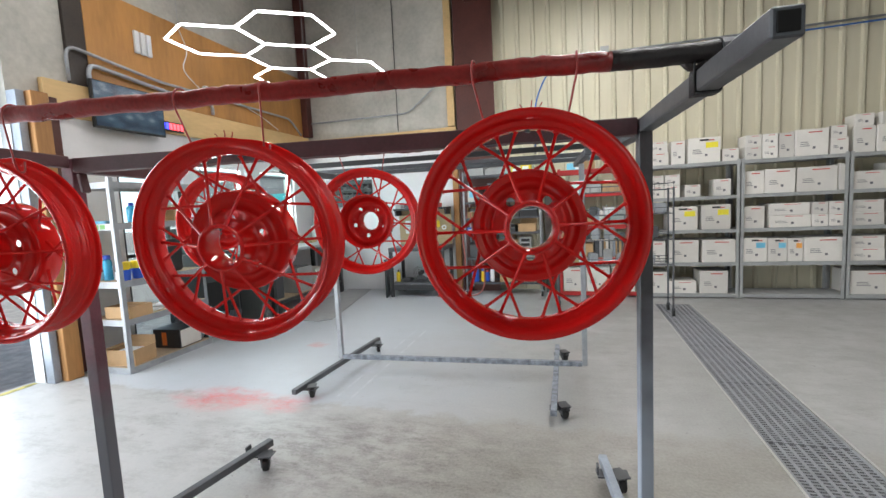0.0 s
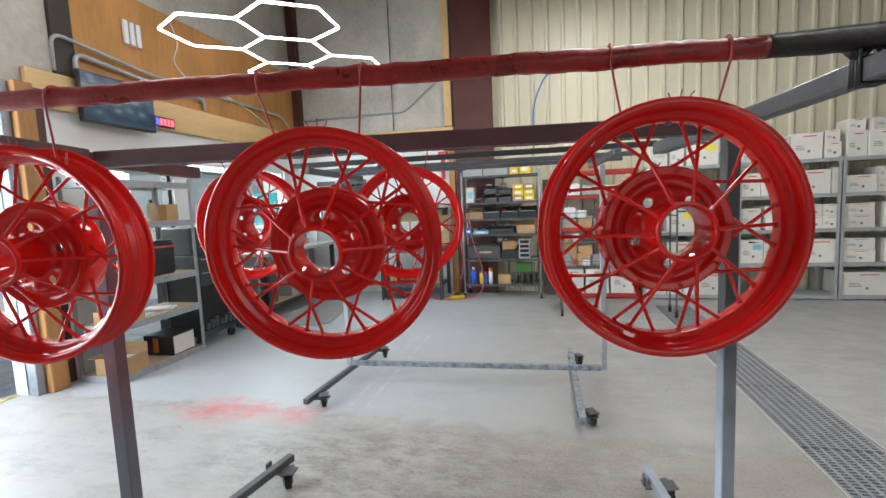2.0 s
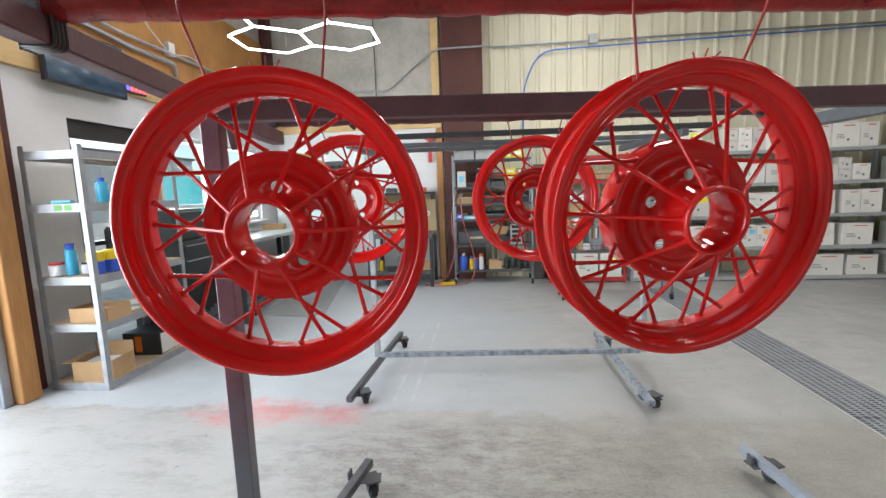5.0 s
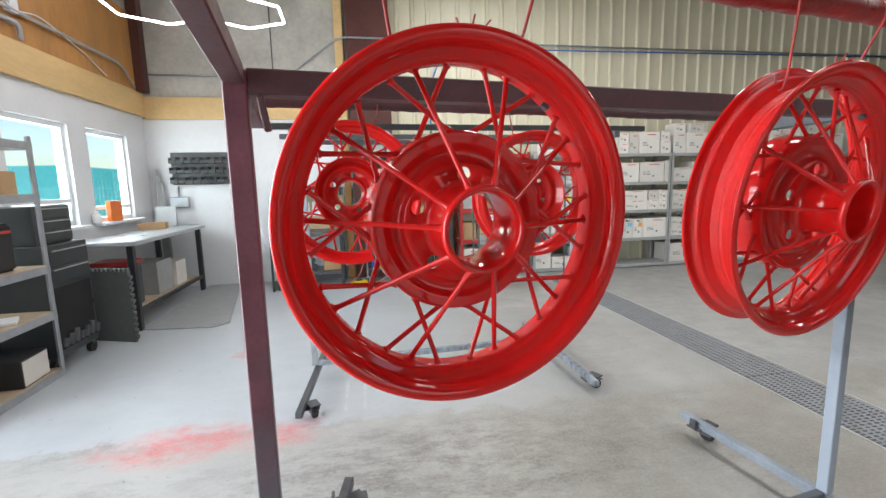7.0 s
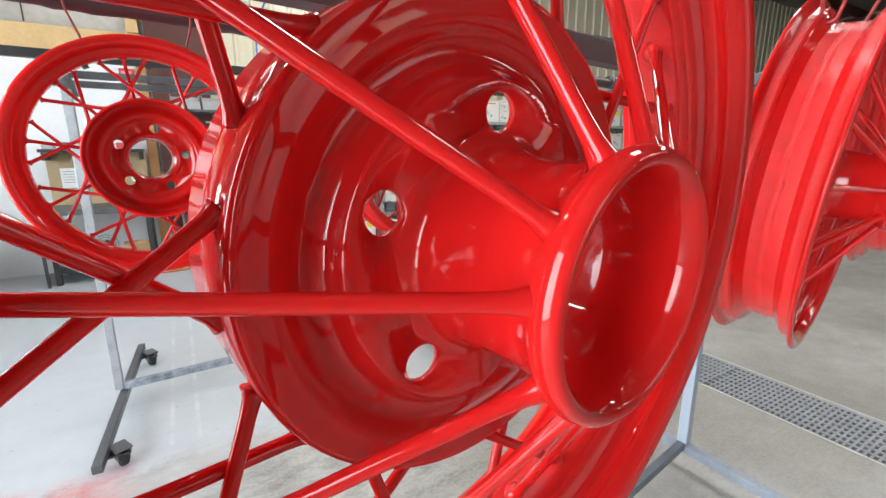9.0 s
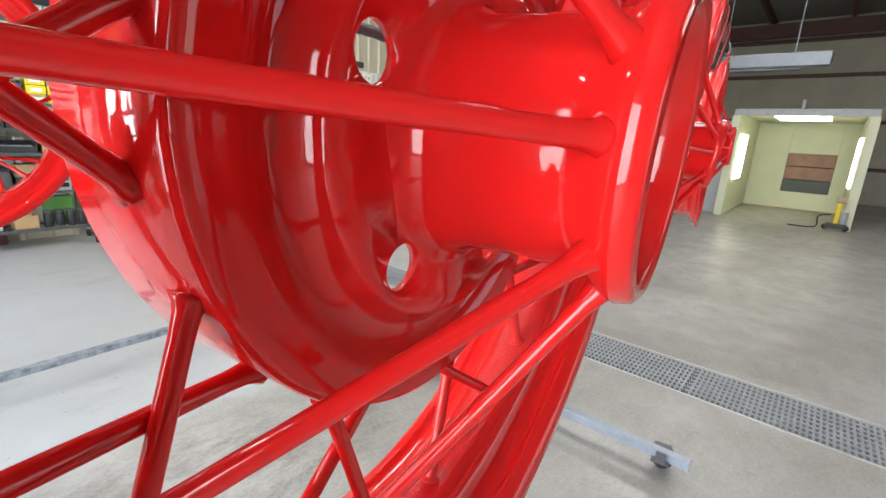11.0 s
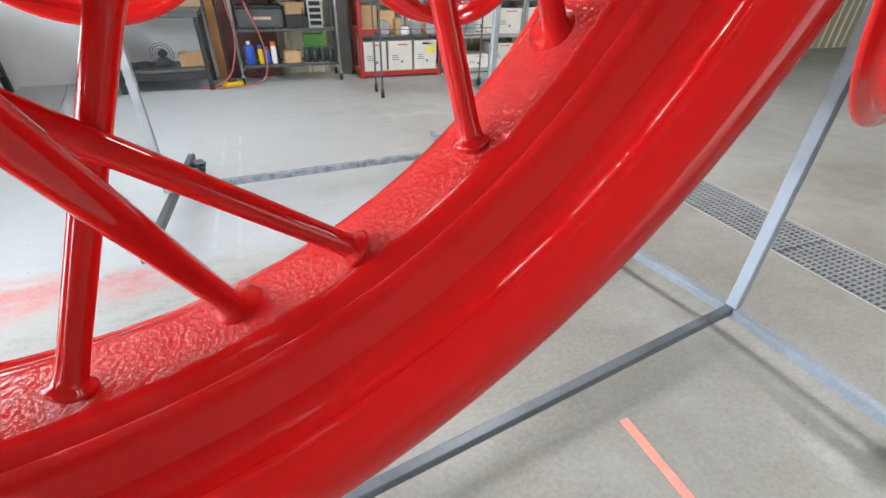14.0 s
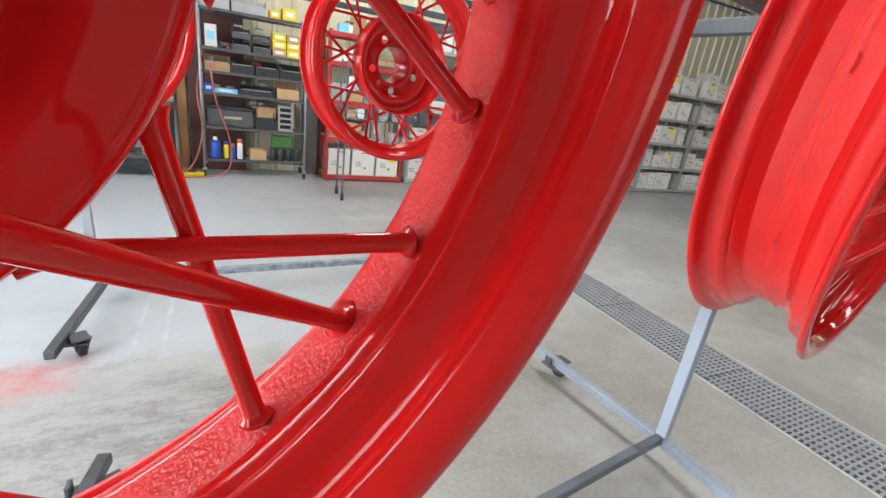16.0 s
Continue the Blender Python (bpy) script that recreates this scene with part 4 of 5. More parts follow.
def strip_lights():
    for x, y, level, wid in STRIPS:
        s = thing("strip_light", "white twin-tube light assumed under the roof", "ceiling light", (x, y, ZC - .70), group="strip lights")
        part("body", boxb(-wid / 2 - .02, wid / 2 + .02, -1.22, 1.22, 0, .05, .006), WHITE, s)
        for dx in (-wid * .3, wid * .3):
            part("light_tube", tube([(dx, -1.18, -.012), (dx, 1.18, -.012)], .012, 10), TUBE, s)
        for dy in (-1.0, 1.0):
            part("hanger", tube([(0, dy, .05), (0, dy, .69)], .003, 6), GALV, s)
        area("strip_lamp", (x, y, ZC - .74), (x, y, 0), wid, 2.36, STRIP_W * level, (1.0, 0.985, 0.975))


# ---- west side ----


def television():
    t = thing("television", "flat black television showing a dim blue picture", "television", (XW + .11, 3.975, 2.61), 90)
    part("casing", boxb(-.40, .40, -.02, .025, -.235, .235, .006), BLACK, t)
    part("screen", boxb(-.385, .385, -.024, -.0205, -.215, .222), SCREEN, t, "dim blue screen")
    part("bracket", boxb(-.1, .1, .026, .08, -.1, .1), STEEL_DK, t)


def clock():
    c = thing("wall_clock", "black digital wall clock with blue and red digits", "clock", (XW + .07, 4.525, 2.525), 90)
    part("casing", boxb(-.16, .16, -.012, .012, -.055, .055, .004), BLACK, c)
    for k in range(6):
        x = -.145 + k * .05
        part("digit", boxb(x, x + .034, -.0155, -.0125, -.036, .036), LED_BLUE if k < 2 else LED_RED, c, "glowing digit block")


def conduits():
    c = thing("conduit", "galvanised electrical conduit along the upper walls", "conduit")
    part("pipe", tube(arc([(XW + .07, 3.42, 2.79), (XW + .07, 3.42, 3.12), (XW + .07, 4.4, 3.02), (XW + .07, 6.9, 3.02), (XW + .07, 7.2, 2.79)], .12, 5), .016, 8), GALV, c, "", True)
    part("pipe", tube(arc([(XW + .06, 3.62, 2.79), (XW + .06, 3.62, 3.0), (XW + .06, 4.6, 2.92), (XW + .06, 5.2, 2.92), (XW + .06, 5.2, 2.79)], .1, 5), .022, 8), GALV, c, "", True)
    part("pipe", tube(arc([(XW + .14, YN - .02, 3.02), (-2.75, YN - .02, 3.02), (-2.1, YN - .03, 3.52), (-1.95, YN - .13, 3.56), (-1.2, YN - .13, 3.56), (-1.1, YN + .01, 3.58), (8.0, YN + .01, 3.58)], .1, 5), .014, 8), GALV, c, "", True)
    part("junction_box", boxb(.32, .44, YN - .05, YN + .02, 3.53, 3.66, .004), GREY, c)
    part("junction_box", boxb(XW + .02, XW + .08, 5.1, 5.2, 3.0, 3.14, .004), WHITE, c)
    s = thing("surge_boxes", "row of small white electrical connectors on plywood", "electrical fitting")
    for k in range(3):
        part("connector", boxb(XW + .016, XW + .05, 4.18 + k * .075, 4.235 + k * .075, 3.28, 3.52, .006), WHITE, s)
    w = thing("cable", "loose white cable looping down the plywood", "cable")
    part("wire", tube(arc([(XW + .03, 4.8, 3.75), (XW + .05, 4.9, 3.5), (XW + .06, 4.75, 3.25), (XW + .09, 5.1, 3.0), (XW + .05, 5.5, 3.1), (XW + .04, 6.2, 2.95), (XW + .04, 6.6, 2.8)], .15, 5), .006, 6), WHITE, w, "", True)
    h = thing("air_hose", "blue air hose running along the ribbed wall", "hose")
    part("hose", tube(arc([(-.66, YN - .02, 2.3), (-.66, YN - .02, 2.95), (-.42, YN - .02, 3.47), (.6, YN - .02, 3.49), (8, YN - .02, 3.56)], .28, 8), .011, 8), HOSE_BLUE, h, "", True)
    part("coupling", tube([(-.66, YN - .02, 2.18), (-.66, YN - .02, 2.3)], .016, 8), STEEL_DK, h)
    k = thing("drop_cable", "dark cable hanging down the insulated wall", "cable")
    part("wire", tube([(-2.95, YN - .01, ZC - .1), (-2.95, YN - .01, 2.74)], .008, 6), BLACK, k)
    k = thing("roof_stud", "pale pine stud beside the steel column", "stud")
    part("board", boxb(-2.06, -1.94, YN - .05, YN + .02, 2.73, ZC, .003), PINE, k)
    k = thing("door_stud", "brown timber stud beside the steel column", "stud")
    part("board", boxb(-2.02, -1.92, YN - .06, YN - .002, 0, 2.41, .003), TIMBER, k)


def jar(name, label, x, y, z, r, h, body, lid, lidr=None):
    j = thing(name, label, "container", (x, y, z))
    part("body", lathe([(0, .001), (0, r * .92), (.006, r), (h * .72, r), (h * .8, r * .85), (h * .84, r * .5), (h * .84, .001)], 18, closed=False, axis="z"), body, j, "", True)
    lr = lidr or r * .55
    part("lid", lathe([(h * .842, .001), (h * .842, lr), (h, lr), (h, .001)], 14, closed=False, axis="z"), lid, j, "cap")
    return j


def open_box(x, y, z, w, d, h, label, material=CARD, flaps=True, rz=0.0, fill=None):
    c = thing("open_carton", label, "box", (x + w / 2, y + d / 2, z), rz)
    t = .006
    b = boxb(-w / 2, w / 2, -d / 2, d / 2, 0, t)
    for q in ((-w / 2, -w / 2 + t, -d / 2, d / 2), (w / 2 - t, w / 2, -d / 2, d / 2), (-w / 2 + t, w / 2 - t, -d / 2, -d / 2 + t), (-w / 2 + t, w / 2 - t, d / 2 - t, d / 2)):
        boxb(*q, t, h, bm=b)
    part("body", b, material, c)
    if flaps:
        part("flap", boxb(-w / 2 - .07, -w / 2, -d / 2, d / 2, h - .004, h), material, c)
        part("flap", boxb(-w / 2, w / 2, d / 2, d / 2 + .005, h - .002, h + .08), material, c)
    if fill:
        part("contents", boxb(-w / 2 + .015, w / 2 - .015, -d / 2 + .015, d / 2 - .015, t + .001, h * .8, .02, seg=2), fill, c, "crumpled contents")
    return c


def west_shelf():
    x0, x1, y0, y1 = -4.60, -4.13, 3.26, 4.24
    dk = [.06, .52, .88, 1.42, 1.80]
    shelf_unit("storage_shelf", "galvanised boltless shelf with chipboard boards by the window", x0, x1, y0, y1, dk, 1.84, GALV, CHIP, .06, edge_m=GALV)
    open_box(-4.46, 3.30, dk[0] + .001, .30, .26, .15, "open brown carton holding papers", CARD, True, 8, PAPER)
    open_box(-4.42, 3.30, dk[1] + .001, .30, .24, .11, "small open brown carton", CARD, False, 3, CARD)
    c = thing("tool_carton", "black and white printed carton with an orange stripe", "box", (-4.33, 3.98, dk[0] + .001), 4)
    part("body", boxb(-.17, .17, -.15, .15, 0, .20, .004), BLACK, c)
    part("panel", boxb(.1705, .172, -.14, .14, .01, .19), CARTON, c, "white printed side")
    part("stripe", boxb(-.06, .0, -.152, -.1505, .03, .17), ORANGE, c, "orange stripe")
    for k, (y, h) in enumerate(((3.62, .012), (3.9, .02))):
        l = thing("papers", "loose papers lying on the chipboard", "papers", (-4.32, y, dk[1] + .001), 10 + 20 * k)
        part("sheets", boxb(-.13, .13, -.1, .1, 0, h, .003), PAPER, l)
    jar("tub", "clear tub with a red lid", -4.50, 3.33, dk[2] + .001, .05, .10, PAPER, INK_RED, .05)
    jar("spray_bottle", "clear spray bottle with a blue trigger", -4.40, 3.36, dk[2] + .001, .038, .24, CYAN, BLUE, .03)
    jar("tub", "small white tub with black lid", -4.33, 3.42, dk[2] + .001, .045, .09, PAPER, BLACK, .04)
    for y in (3.36, 3.50):
        t = thing("wipes_tub", "blue and yellow printed wipes tub", "container", (-4.20, y, dk[2] + .001))
        part("body", lathe([(0, .001), (0, .052), (.10, .055), (.10, .001)], 20, closed=False, axis="z"), BLUE, t)
        part("top", lathe([(.101, .001), (.101, .056), (.17, .057), (.175, .05), (.175, .001)], 20, closed=False, axis="z"), YELLOW, t, "yellow printed band")
    c = thing("tool_case", "black hard plastic case standing upright", "case", (-4.31, 3.86, dk[2] + .001))
    part("body", boxb(-.10, .10, -.19, .19, 0, .34, .02, seg=3), BLACK, c)
    part("band", boxb(-.102, .102, -.17, .17, .27, .29, .002), INK_RED, c, "dark red band")
    jar("bottle", "blue plastic water bottle on chipboard", -4.22, 3.52, dk[3] + .001, .042, .19, CYAN, BLUE, .022)
    jar("bottle", "amber spray bottle with black nozzle", -4.24, 3.84, dk[3] + .001, .038, .21, CHIP, BLACK, .014)
    open_box(-4.30, 3.94, dk[3] + .001, .14, .14, .16, "small box holding wooden sticks", CARD, False)
    r = thing("rag", "pale blue rag on the shelf", "cloth", (-4.36, 3.32, dk[3] + .001), 20)
    part("cloth", boxb(-.07, .07, -.04, .04, 0, .025, .011, seg=3), STICKER_B, r)
    l = thing("green_tags", "green paper tags stuck to a shelf beam", "tag")
    for k in range(2):
        part("tag", boxb(-4.37 + k * .08, -4.31 + k * .08, y0 - .0065, y0 - .0045, dk[3] - .05, dk[3] - .01), GREEN, l)


def work_bench():
    b = thing("work_bench", "work bench with pale top and black legs", "bench")
    x0, x1, y0, y1, z = XW + .11, -4.0, 5.25, 7.25, .93
    part("top", boxb(x0, x1, y0, y1, z - .045, z, .006), TOPGREY, b)
    for x in (x0 + .04, x1 - .07):
        for y in (y0 + .06, y1 - .1):
            part("leg", boxb(x - .03, x + .03, y - .03, y + .03, 0, z - .046, .004), BLACK, b)
    part("stretcher", boxb(x1 - .09, x1 - .05, y0 + .095, y1 - .135, .18, .22, .003), BLACK, b)
    part("lower_shelf", boxb(x0 + .08, x1 - .12, y0 + .1, y1 - .14, .20, .22, .002), CHIP, b)
    open_box(-4.45, 6.0, .221, .3, .4, .38, "grey plastic tote under the bench", GREY, False)
    open_box(-4.42, 6.5, .221, .28, .3, .30, "stack of printed cartons under the bench", CARTON, False, 0, CARD)
    for k in range(4):
        m = thing("foam_mat", "interlocking charcoal foam floor mat stood on edge", "foam mat", (-4.18 - k * .008, 5.02 + k * .022, 0), 70, "foam mats")
        bm = boxb(-.009, .009, -.265, .265, 0, .68)
        for j in range(11):
            boxb(-.009, .009, -.26 + j * .048, -.236 + j * .048, .68, .705, bm=bm)
            boxb(-.009, .009, -.287, -.265, .03 + j * .058, .058 + j * .058, bm=bm)
        part("mat", bm, FOAM, m)
    t = thing("tote", "dark plastic tote with a dull red lid under the bench", "tote", (-4.32, 5.52, .221))
    part("body", boxb(-.17, .17, -.14, .14, 0, .44, .012, seg=2), DARKGREY, t)
    part("lid", boxb(-.18, .18, -.15, .15, .441, .49, .008), RACKRED, t, "dull red lid")
    jar("roll", "white paper roll on the sill", XW + .05, 6.0, 1.079, .045, .13, PAPER, PAPER, .02)
    c = thing("red_carton", "red and orange product box on the window sill", "box", (XW + .06, 6.35, 1.079), 80)
    part("body", boxb(-.09, .09, -.03, .03, 0, .24, .003), ORANGE, c)
    open_box(XW + .14, 6.65, z + .001, .30, .22, .08, "shallow open cardboard tray", CARD, False, 12, CARD)
    c = thing("frame_panel", "grey picture frame leaning in the corner", "panel", (XW + .30, 7.15, z + .001), 0)
    part("panel", boxb(-.13, .13, -.01, .01, 0, .28, .003), GREY, c)


def tool_chest():
    t = thing("tool_chest", "dark slate rolling tool chest beside the window", "tool chest", (-4.44, 4.52, 0))
    part("body", boxb(-.28, .28, -.27, .26, .12, 1.02, .008), TOOLBOX, t)
    part("top_chest", boxb(-.26, .22, -.26, .20, 1.021, 1.33, .012), TOOLBOX, t)
    for k, (z0, z1) in enumerate(((.72, .84), (.86, .99), (1.05, 1.13), (1.14, 1.22), (1.23, 1.32))):
        x, y = (.281, .24) if z1 < 1.02 else (.221, .18)
        d = part("drawer", boxb(x, x + .008, -y, y, z0, z1, .002), TOOLBOX, t)
        part("handle", boxb(x + .009, x + .022, -.9 * y, .9 * y, z1 - .022, z1 - .012, .002), GREY, d, "pale pull")
    part("recess", boxb(.2805, .283, -.24, .23, .18, .68), PIT, t, "flat black sheet for the shade of the lower bay")
    for k in range(7):
        part("tool", tube([(.30, -.22 + k * .07, .20), (.30, -.20 + k * .07, .27 + .02 * (k % 3))], .022, 8), DARKGREY if k % 3 == 0 else STEEL_DK, t)
    for x in (-.22, .22):
        for y in (-.24, .24):
            c = part("caster", lathe([(-.018, .01), (-.018, .05), (.018, .05), (.018, .01)], 16, axis="x"), RUBBER, t)
            c.matrix_basis = pose(x, y, .052)
            part("fork", boxb(-.024, .024, -.02, .02, .03, .068), STEEL_DK, c)


def floor_mat_thing():
    bm = bmesh.new()
    pts = [(-4.05, 5.30), (-3.35, 5.22), (-3.22, 5.36), (-3.62, 7.40), (-4.05, 7.40)]
    lo, hi = [bm.verts.new((*p, .001)) for p in pts], [bm.verts.new((*p, .012)) for p in pts]
    bm.faces.new(hi)
    bm.faces.new(lo[::-1])
    for i in range(5):
        bm.faces.new((lo[i], lo[(i + 1) % 5], hi[(i + 1) % 5], hi[i]))
    tagged(obj("floor_mat", bm, mat("grey_rubber_mat", (0.32, 0.335, 0.34), 0.8, vary=0.12, scale=8)), "thin grey rubber mat before the bench", "mat")


def north_wall_things():
    b = thing("parts_bins", "black plastic parts bins hung on a wall rail", "parts bins")
    part("rail", boxb(-4.44, -3.50, YN - .012, YN - .002, 1.50, 1.96, .003), DARKGREY, b)
    for r in range(3):
        for k in range(9):
            x, z = -4.43 + k * .103, 1.52 + r * .14
            bm = boxb(x, x + .095, YN - .125, YN - .013, z, z + .006)
            boxb(x, x + .005, YN - .125, YN - .013, z + .006, z + .085, bm=bm)
            boxb(x + .09, x + .095, YN - .125, YN - .013, z + .006, z + .085, bm=bm)
            boxb(x + .005, x + .09, YN - .125, YN - .12, z + .006, z + .05, bm=bm)
            part("bin", bm, BLACK, b)
    d = thing("dustpan", "grey metal dustpan hung on the wall", "dustpan", (-4.36, YN - .02, 1.28))
    part("pan", boxb(-.13, .13, -.05, .0, -.11, .05, .01), GALV, d)
    part("handle", tube([(0, -.02, .05), (0, -.02, .20)], .012, 8), STEEL_DK, d)
    for k in range(3):
        t = thing("cardboard_tube", "grey tube leaning in the corner", "tube", group="tubes in the corner")
        part("tube", tube([(-4.58 + k * .05, 7.30 - k * .02, .002), (-4.63 + k * .03, 7.40, 1.72 - .1 * k)], .024, 10), GREY, t, "", True)
    e = thing("alarm_bell", "small red fire alarm box on the wall", "alarm", (-2.12, YN - .035, 2.28))
    part("box", boxb(-.07, .07, -.03, .03, -.05, .05, .006), INK_RED, e)
    part("plate", boxb(-.05, .05, -.033, -.0305, -.02, .02), mat("pink_label", (0.8, 0.2, 0.3), 0.5), e)
    part("conduit", boxb(-.03, .03, -.01, .01, -.40, -.05), INK_RED, e)


def dark_bench():
    b = thing("tool_bench", "black steel tool bench with pegboard back and shelf", "bench")
    x0, x1, y0, y1 = -2.98, -2.05, 6.78, 7.36
    part("top", boxb(x0, x1, y0, y1, .74, .80, .005), STEEL_DK, b)
    part("lower_shelf", boxb(x0 + .04, x1 - .04, y0 + .03, y1 - .03, .20, .235, .003), STEEL_DK, b)
    part("apron", boxb(x0 + .05, x1 - .05, y0 + .02, y0 + .035, .12, .199, .003), BLACK, b)
    for x in (x0 + .03, x1 - .03):
        for y in (y0 + .03, y1 - .03):
            part("leg", boxb(x - .025, x + .025, y - .025, y + .025, 0, .739, .003), BLACK, b)
    part("pegboard", boxb(x0, x1, y1 - .012, y1, .801, 1.385, .002), PEG, b, "tan pegboard")
    part("upper_shelf", boxb(x0, x1, y1 - .28, y1, 1.386, 1.42, .003), BLACK, b)
    for x in (x0 + .02, x1 - .05):
        part("bracket", boxb(x, x + .03, y1 - .26, y1 - .013, 1.30, 1.385, .003), BLACK, b)
    for k, x in enumerate((-2.80, -2.62, -2.44)):
        p = thing("paper_sheet", "printed sheet clipped to the pegboard", "paper", (x, y1 - .016, 1.10), 0, "sheets on the pegboard")
        part("sheet", boxb(-.07, .07, -.001, .001, -.11, .11), PAPER, p)
        for j in range(5):
            part("print_line", boxb(-.05, .05, -.0025, -.0012, .07 - j * .03, .075 - j * .03), INK, p)
    y = thing("glove", "yellow work glove hung on the pegboard", "glove", (-2.28, y1 - .03, 1.14))
    part("glove", boxb(-.03, .03, -.015, .01, -.06, .06, .014, seg=3), YELLOW, y)
    t = thing("tape_roll", "roll of masking tape on a peg", "tape", (-2.18, y1 - .03, 1.08))
    part("roll", lathe([(-.012, .022), (-.012, .04), (.012, .04), (.012, .022)], 20), PAPER, t)
    f = thing("fan", "small black desk fan on the lower shelf", "fan", (-2.52, 7.0, .236))
    cage = bmesh.new()
    for r in (.03, .06, .09, .115):
        tube([(r * math.cos(a), -.03 - .02 * (1 - r / .115), .13 + r * math.sin(a)) for a in [2 * math.pi * i / 20 for i in range(21)]], .003, 5, cage)
    part("cage", cage, BLACK, f)
    part("motor", tube([(0, -.02, .13), (0, .07, .13)], .04, 12), BLACK, f)
    part("stand", boxb(-.07, .07, -.05, .07, 0, .02, .004), BLACK, f)
    part("blade", lathe([(-.002, .02), (-.002, .1), (.002, .1), (.002, .02)], 16), DARKGREY, f)
    open_box(-2.36, 6.92, .236, .24, .2, .13, "open cardboard box of yellow cloths", CARD, False, 5, YELLOW)
    jar("bottle", "yellow spray bottle with black nozzle", -2.88, 6.92, .236, .035, .19, YELLOW, BLACK, .012)
    c = thing("tool", "black power drill case on shelf", "case", (-2.73, 6.98, .236))
    part("body", boxb(-.07, .07, -.08, .08, 0, .05, .012, seg=2), BLACK, c)
    for x, w, m in ((-2.72, .16, DARKGREY), (-2.4, .14, INK_RED), (-2.24, .12, INK_RED), (-2.9, .1, GREY)):
        c = thing("parts_bin", "small plastic parts bin", "bin", (x, 7.2, 1.421))
        part("body", boxb(-w / 2, w / 2, -.07, .07, 0, .07, .008), m, c)
    p = thing("flat_panel", "dark green sheet leaning against the bench", "panel", (-3.08, 7.0, 0), 12)
    part("sheet", boxb(-.015, .015, -.28, .28, 0, .62, .003), TOOLBOX, p)


def parts_shelf():
    x0, x1, y0, y1 = -1.735, -0.58, 6.955, 7.36
    dk = [.215, .60, .985, 1.22, 1.47, 1.87]
    s = thing("wire_shelf", "chrome wire shelf crowded with bins, boxes and cans", "shelving")
    for x in (x0, x1):
        for y in (y0, y1):
            part("upright", tube([(x, y, .09), (x, y, 1.93)], .014, 10), GALV, s, "", True)
            c = part("caster", lathe([(-.014, .008), (-.014, .042), (.014, .042), (.014, .008)], 16, axis="x"), RUBBER, s)
            c.matrix_basis = pose(x, y, .044)
            part("fork", boxb(-.02, .02, -.015, .015, .03, .06), GALV, c)
    for z in dk:
        bm = boxb(x0, x1, y0, y0 + .008, z - .03, z)
        boxb(x0, x1, y1 - .008, y1, z - .03, z, bm=bm)
        for k in range(30):
            x = x0 + .02 + k * (x1 - x0 - .04) / 29
            boxb(x - .003, x + .003, y0 + .008, y1 - .008, z - .008, z - .002, bm=bm)
        tagged(part("shelf_grid", bm, STEEL_DK, s), kind="stuff")
    rnd = random.Random(9)

    def bin_(x, z, w, h, m, d=.26, lab="stacking plastic parts bin with hardware"):
        c = thing("parts_bin", lab, "bin", (x + w / 2, y0 + .03 + d / 2, z + .001), rnd.uniform(-2, 2))
        b = boxb(-w / 2, w / 2, -d / 2, d / 2, 0, .006)
        boxb(-w / 2, -w / 2 + .005, -d / 2, d / 2, .006, h, bm=b)
        boxb(w / 2 - .005, w / 2, -d / 2, d / 2, .006, h, bm=b)
        boxb(-w / 2, w / 2, d / 2 - .005, d / 2, .006, h, bm=b)
        boxb(-w / 2, w / 2, -d / 2, -d / 2 + .005, .006, h * .55, bm=b)
        part("body", b, m, c)
        part("contents", boxb(-w / 2 + .008, w / 2 - .008, -d / 2 + .01, d / 2 - .01, .007, h * .6, .015, seg=2), STEEL_BLUE if m is DARKGREY else GALV, c, "metal parts")

    def box_(x, z, w, h, m, lab, d=.24, rz=0):
        c = thing("carton", lab, "box", (x + w / 2, y0 + .03 + d / 2, z + .001), rz)
        part("body", boxb(-w / 2, w / 2, -d / 2, d / 2, 0, h, .003), m, c)
        part("label_patch", boxb(-w * .3, w * .3, -d / 2 - .0015, -d / 2, h * .3, h * .7), PAPER if m is not CARTON else STICKER_B, c, "printed patch")

    # top: totes and yellow boxes
    for x, w in ((x0 + .02, .30), (x0 + .34, .36)):
        bin_(x, dk[5], w, .16, GREY, .3, "grey plastic tote with rope handles")
    box_(x0 + .74, dk[5], .12, .09, YELLOW, "yellow cardboard hardware box on shelf")
    box_(x0 + .88, dk[5], .15, .13, YELLOW, "yellow cardboard hardware box on shelf")
    # fifth deck
    box_(x0 + .06, dk[4], .12, .23, CARTON, "white product box with a blue picture")
    bin_(x0 + .34, dk[4], .19, .11, DARKGREY)
    bin_(x0 + .55, dk[4], .19, .11, DARKGREY)
    bin_(x0 + .34, dk[4] + .125, .19, .12, DARKGREY)
    bin_(x0 + .55, dk[4] + .125, .19, .08, DARKGREY)
    for i in range(2):
        for j in range(3):
            box_(x0 + .77 + i * .16, dk[4] + j * .085, .15, .08, YELLOW if (i + j) % 3 else CARD, "small yellow hardware box in a stack")
    c = thing("tool", "grey air tool lying on the shelf", "tool", (x0 + .26, y0 + .1, dk[4] + .001), 30)
    part("body", tube([(-.06, 0, .035), (.06, 0, .035)], .033, 12), STEEL_DK, c)
    part("grip", tube([(.02, 0, .035), (.05, -.06, .02)], .018, 10), BLACK, c)
    # fourth deck: cardboard dividers in a dark tray
    for k in range(4):
        bin_(x0 + .04 + k * .27, dk[3], .26, .17, BLACK if k else CARD, .30, "open dark tray with cardboard dividers")
    # third
    box_(x0 + .03, dk[2], .09, .09, BLUE, "small red, white and blue box")
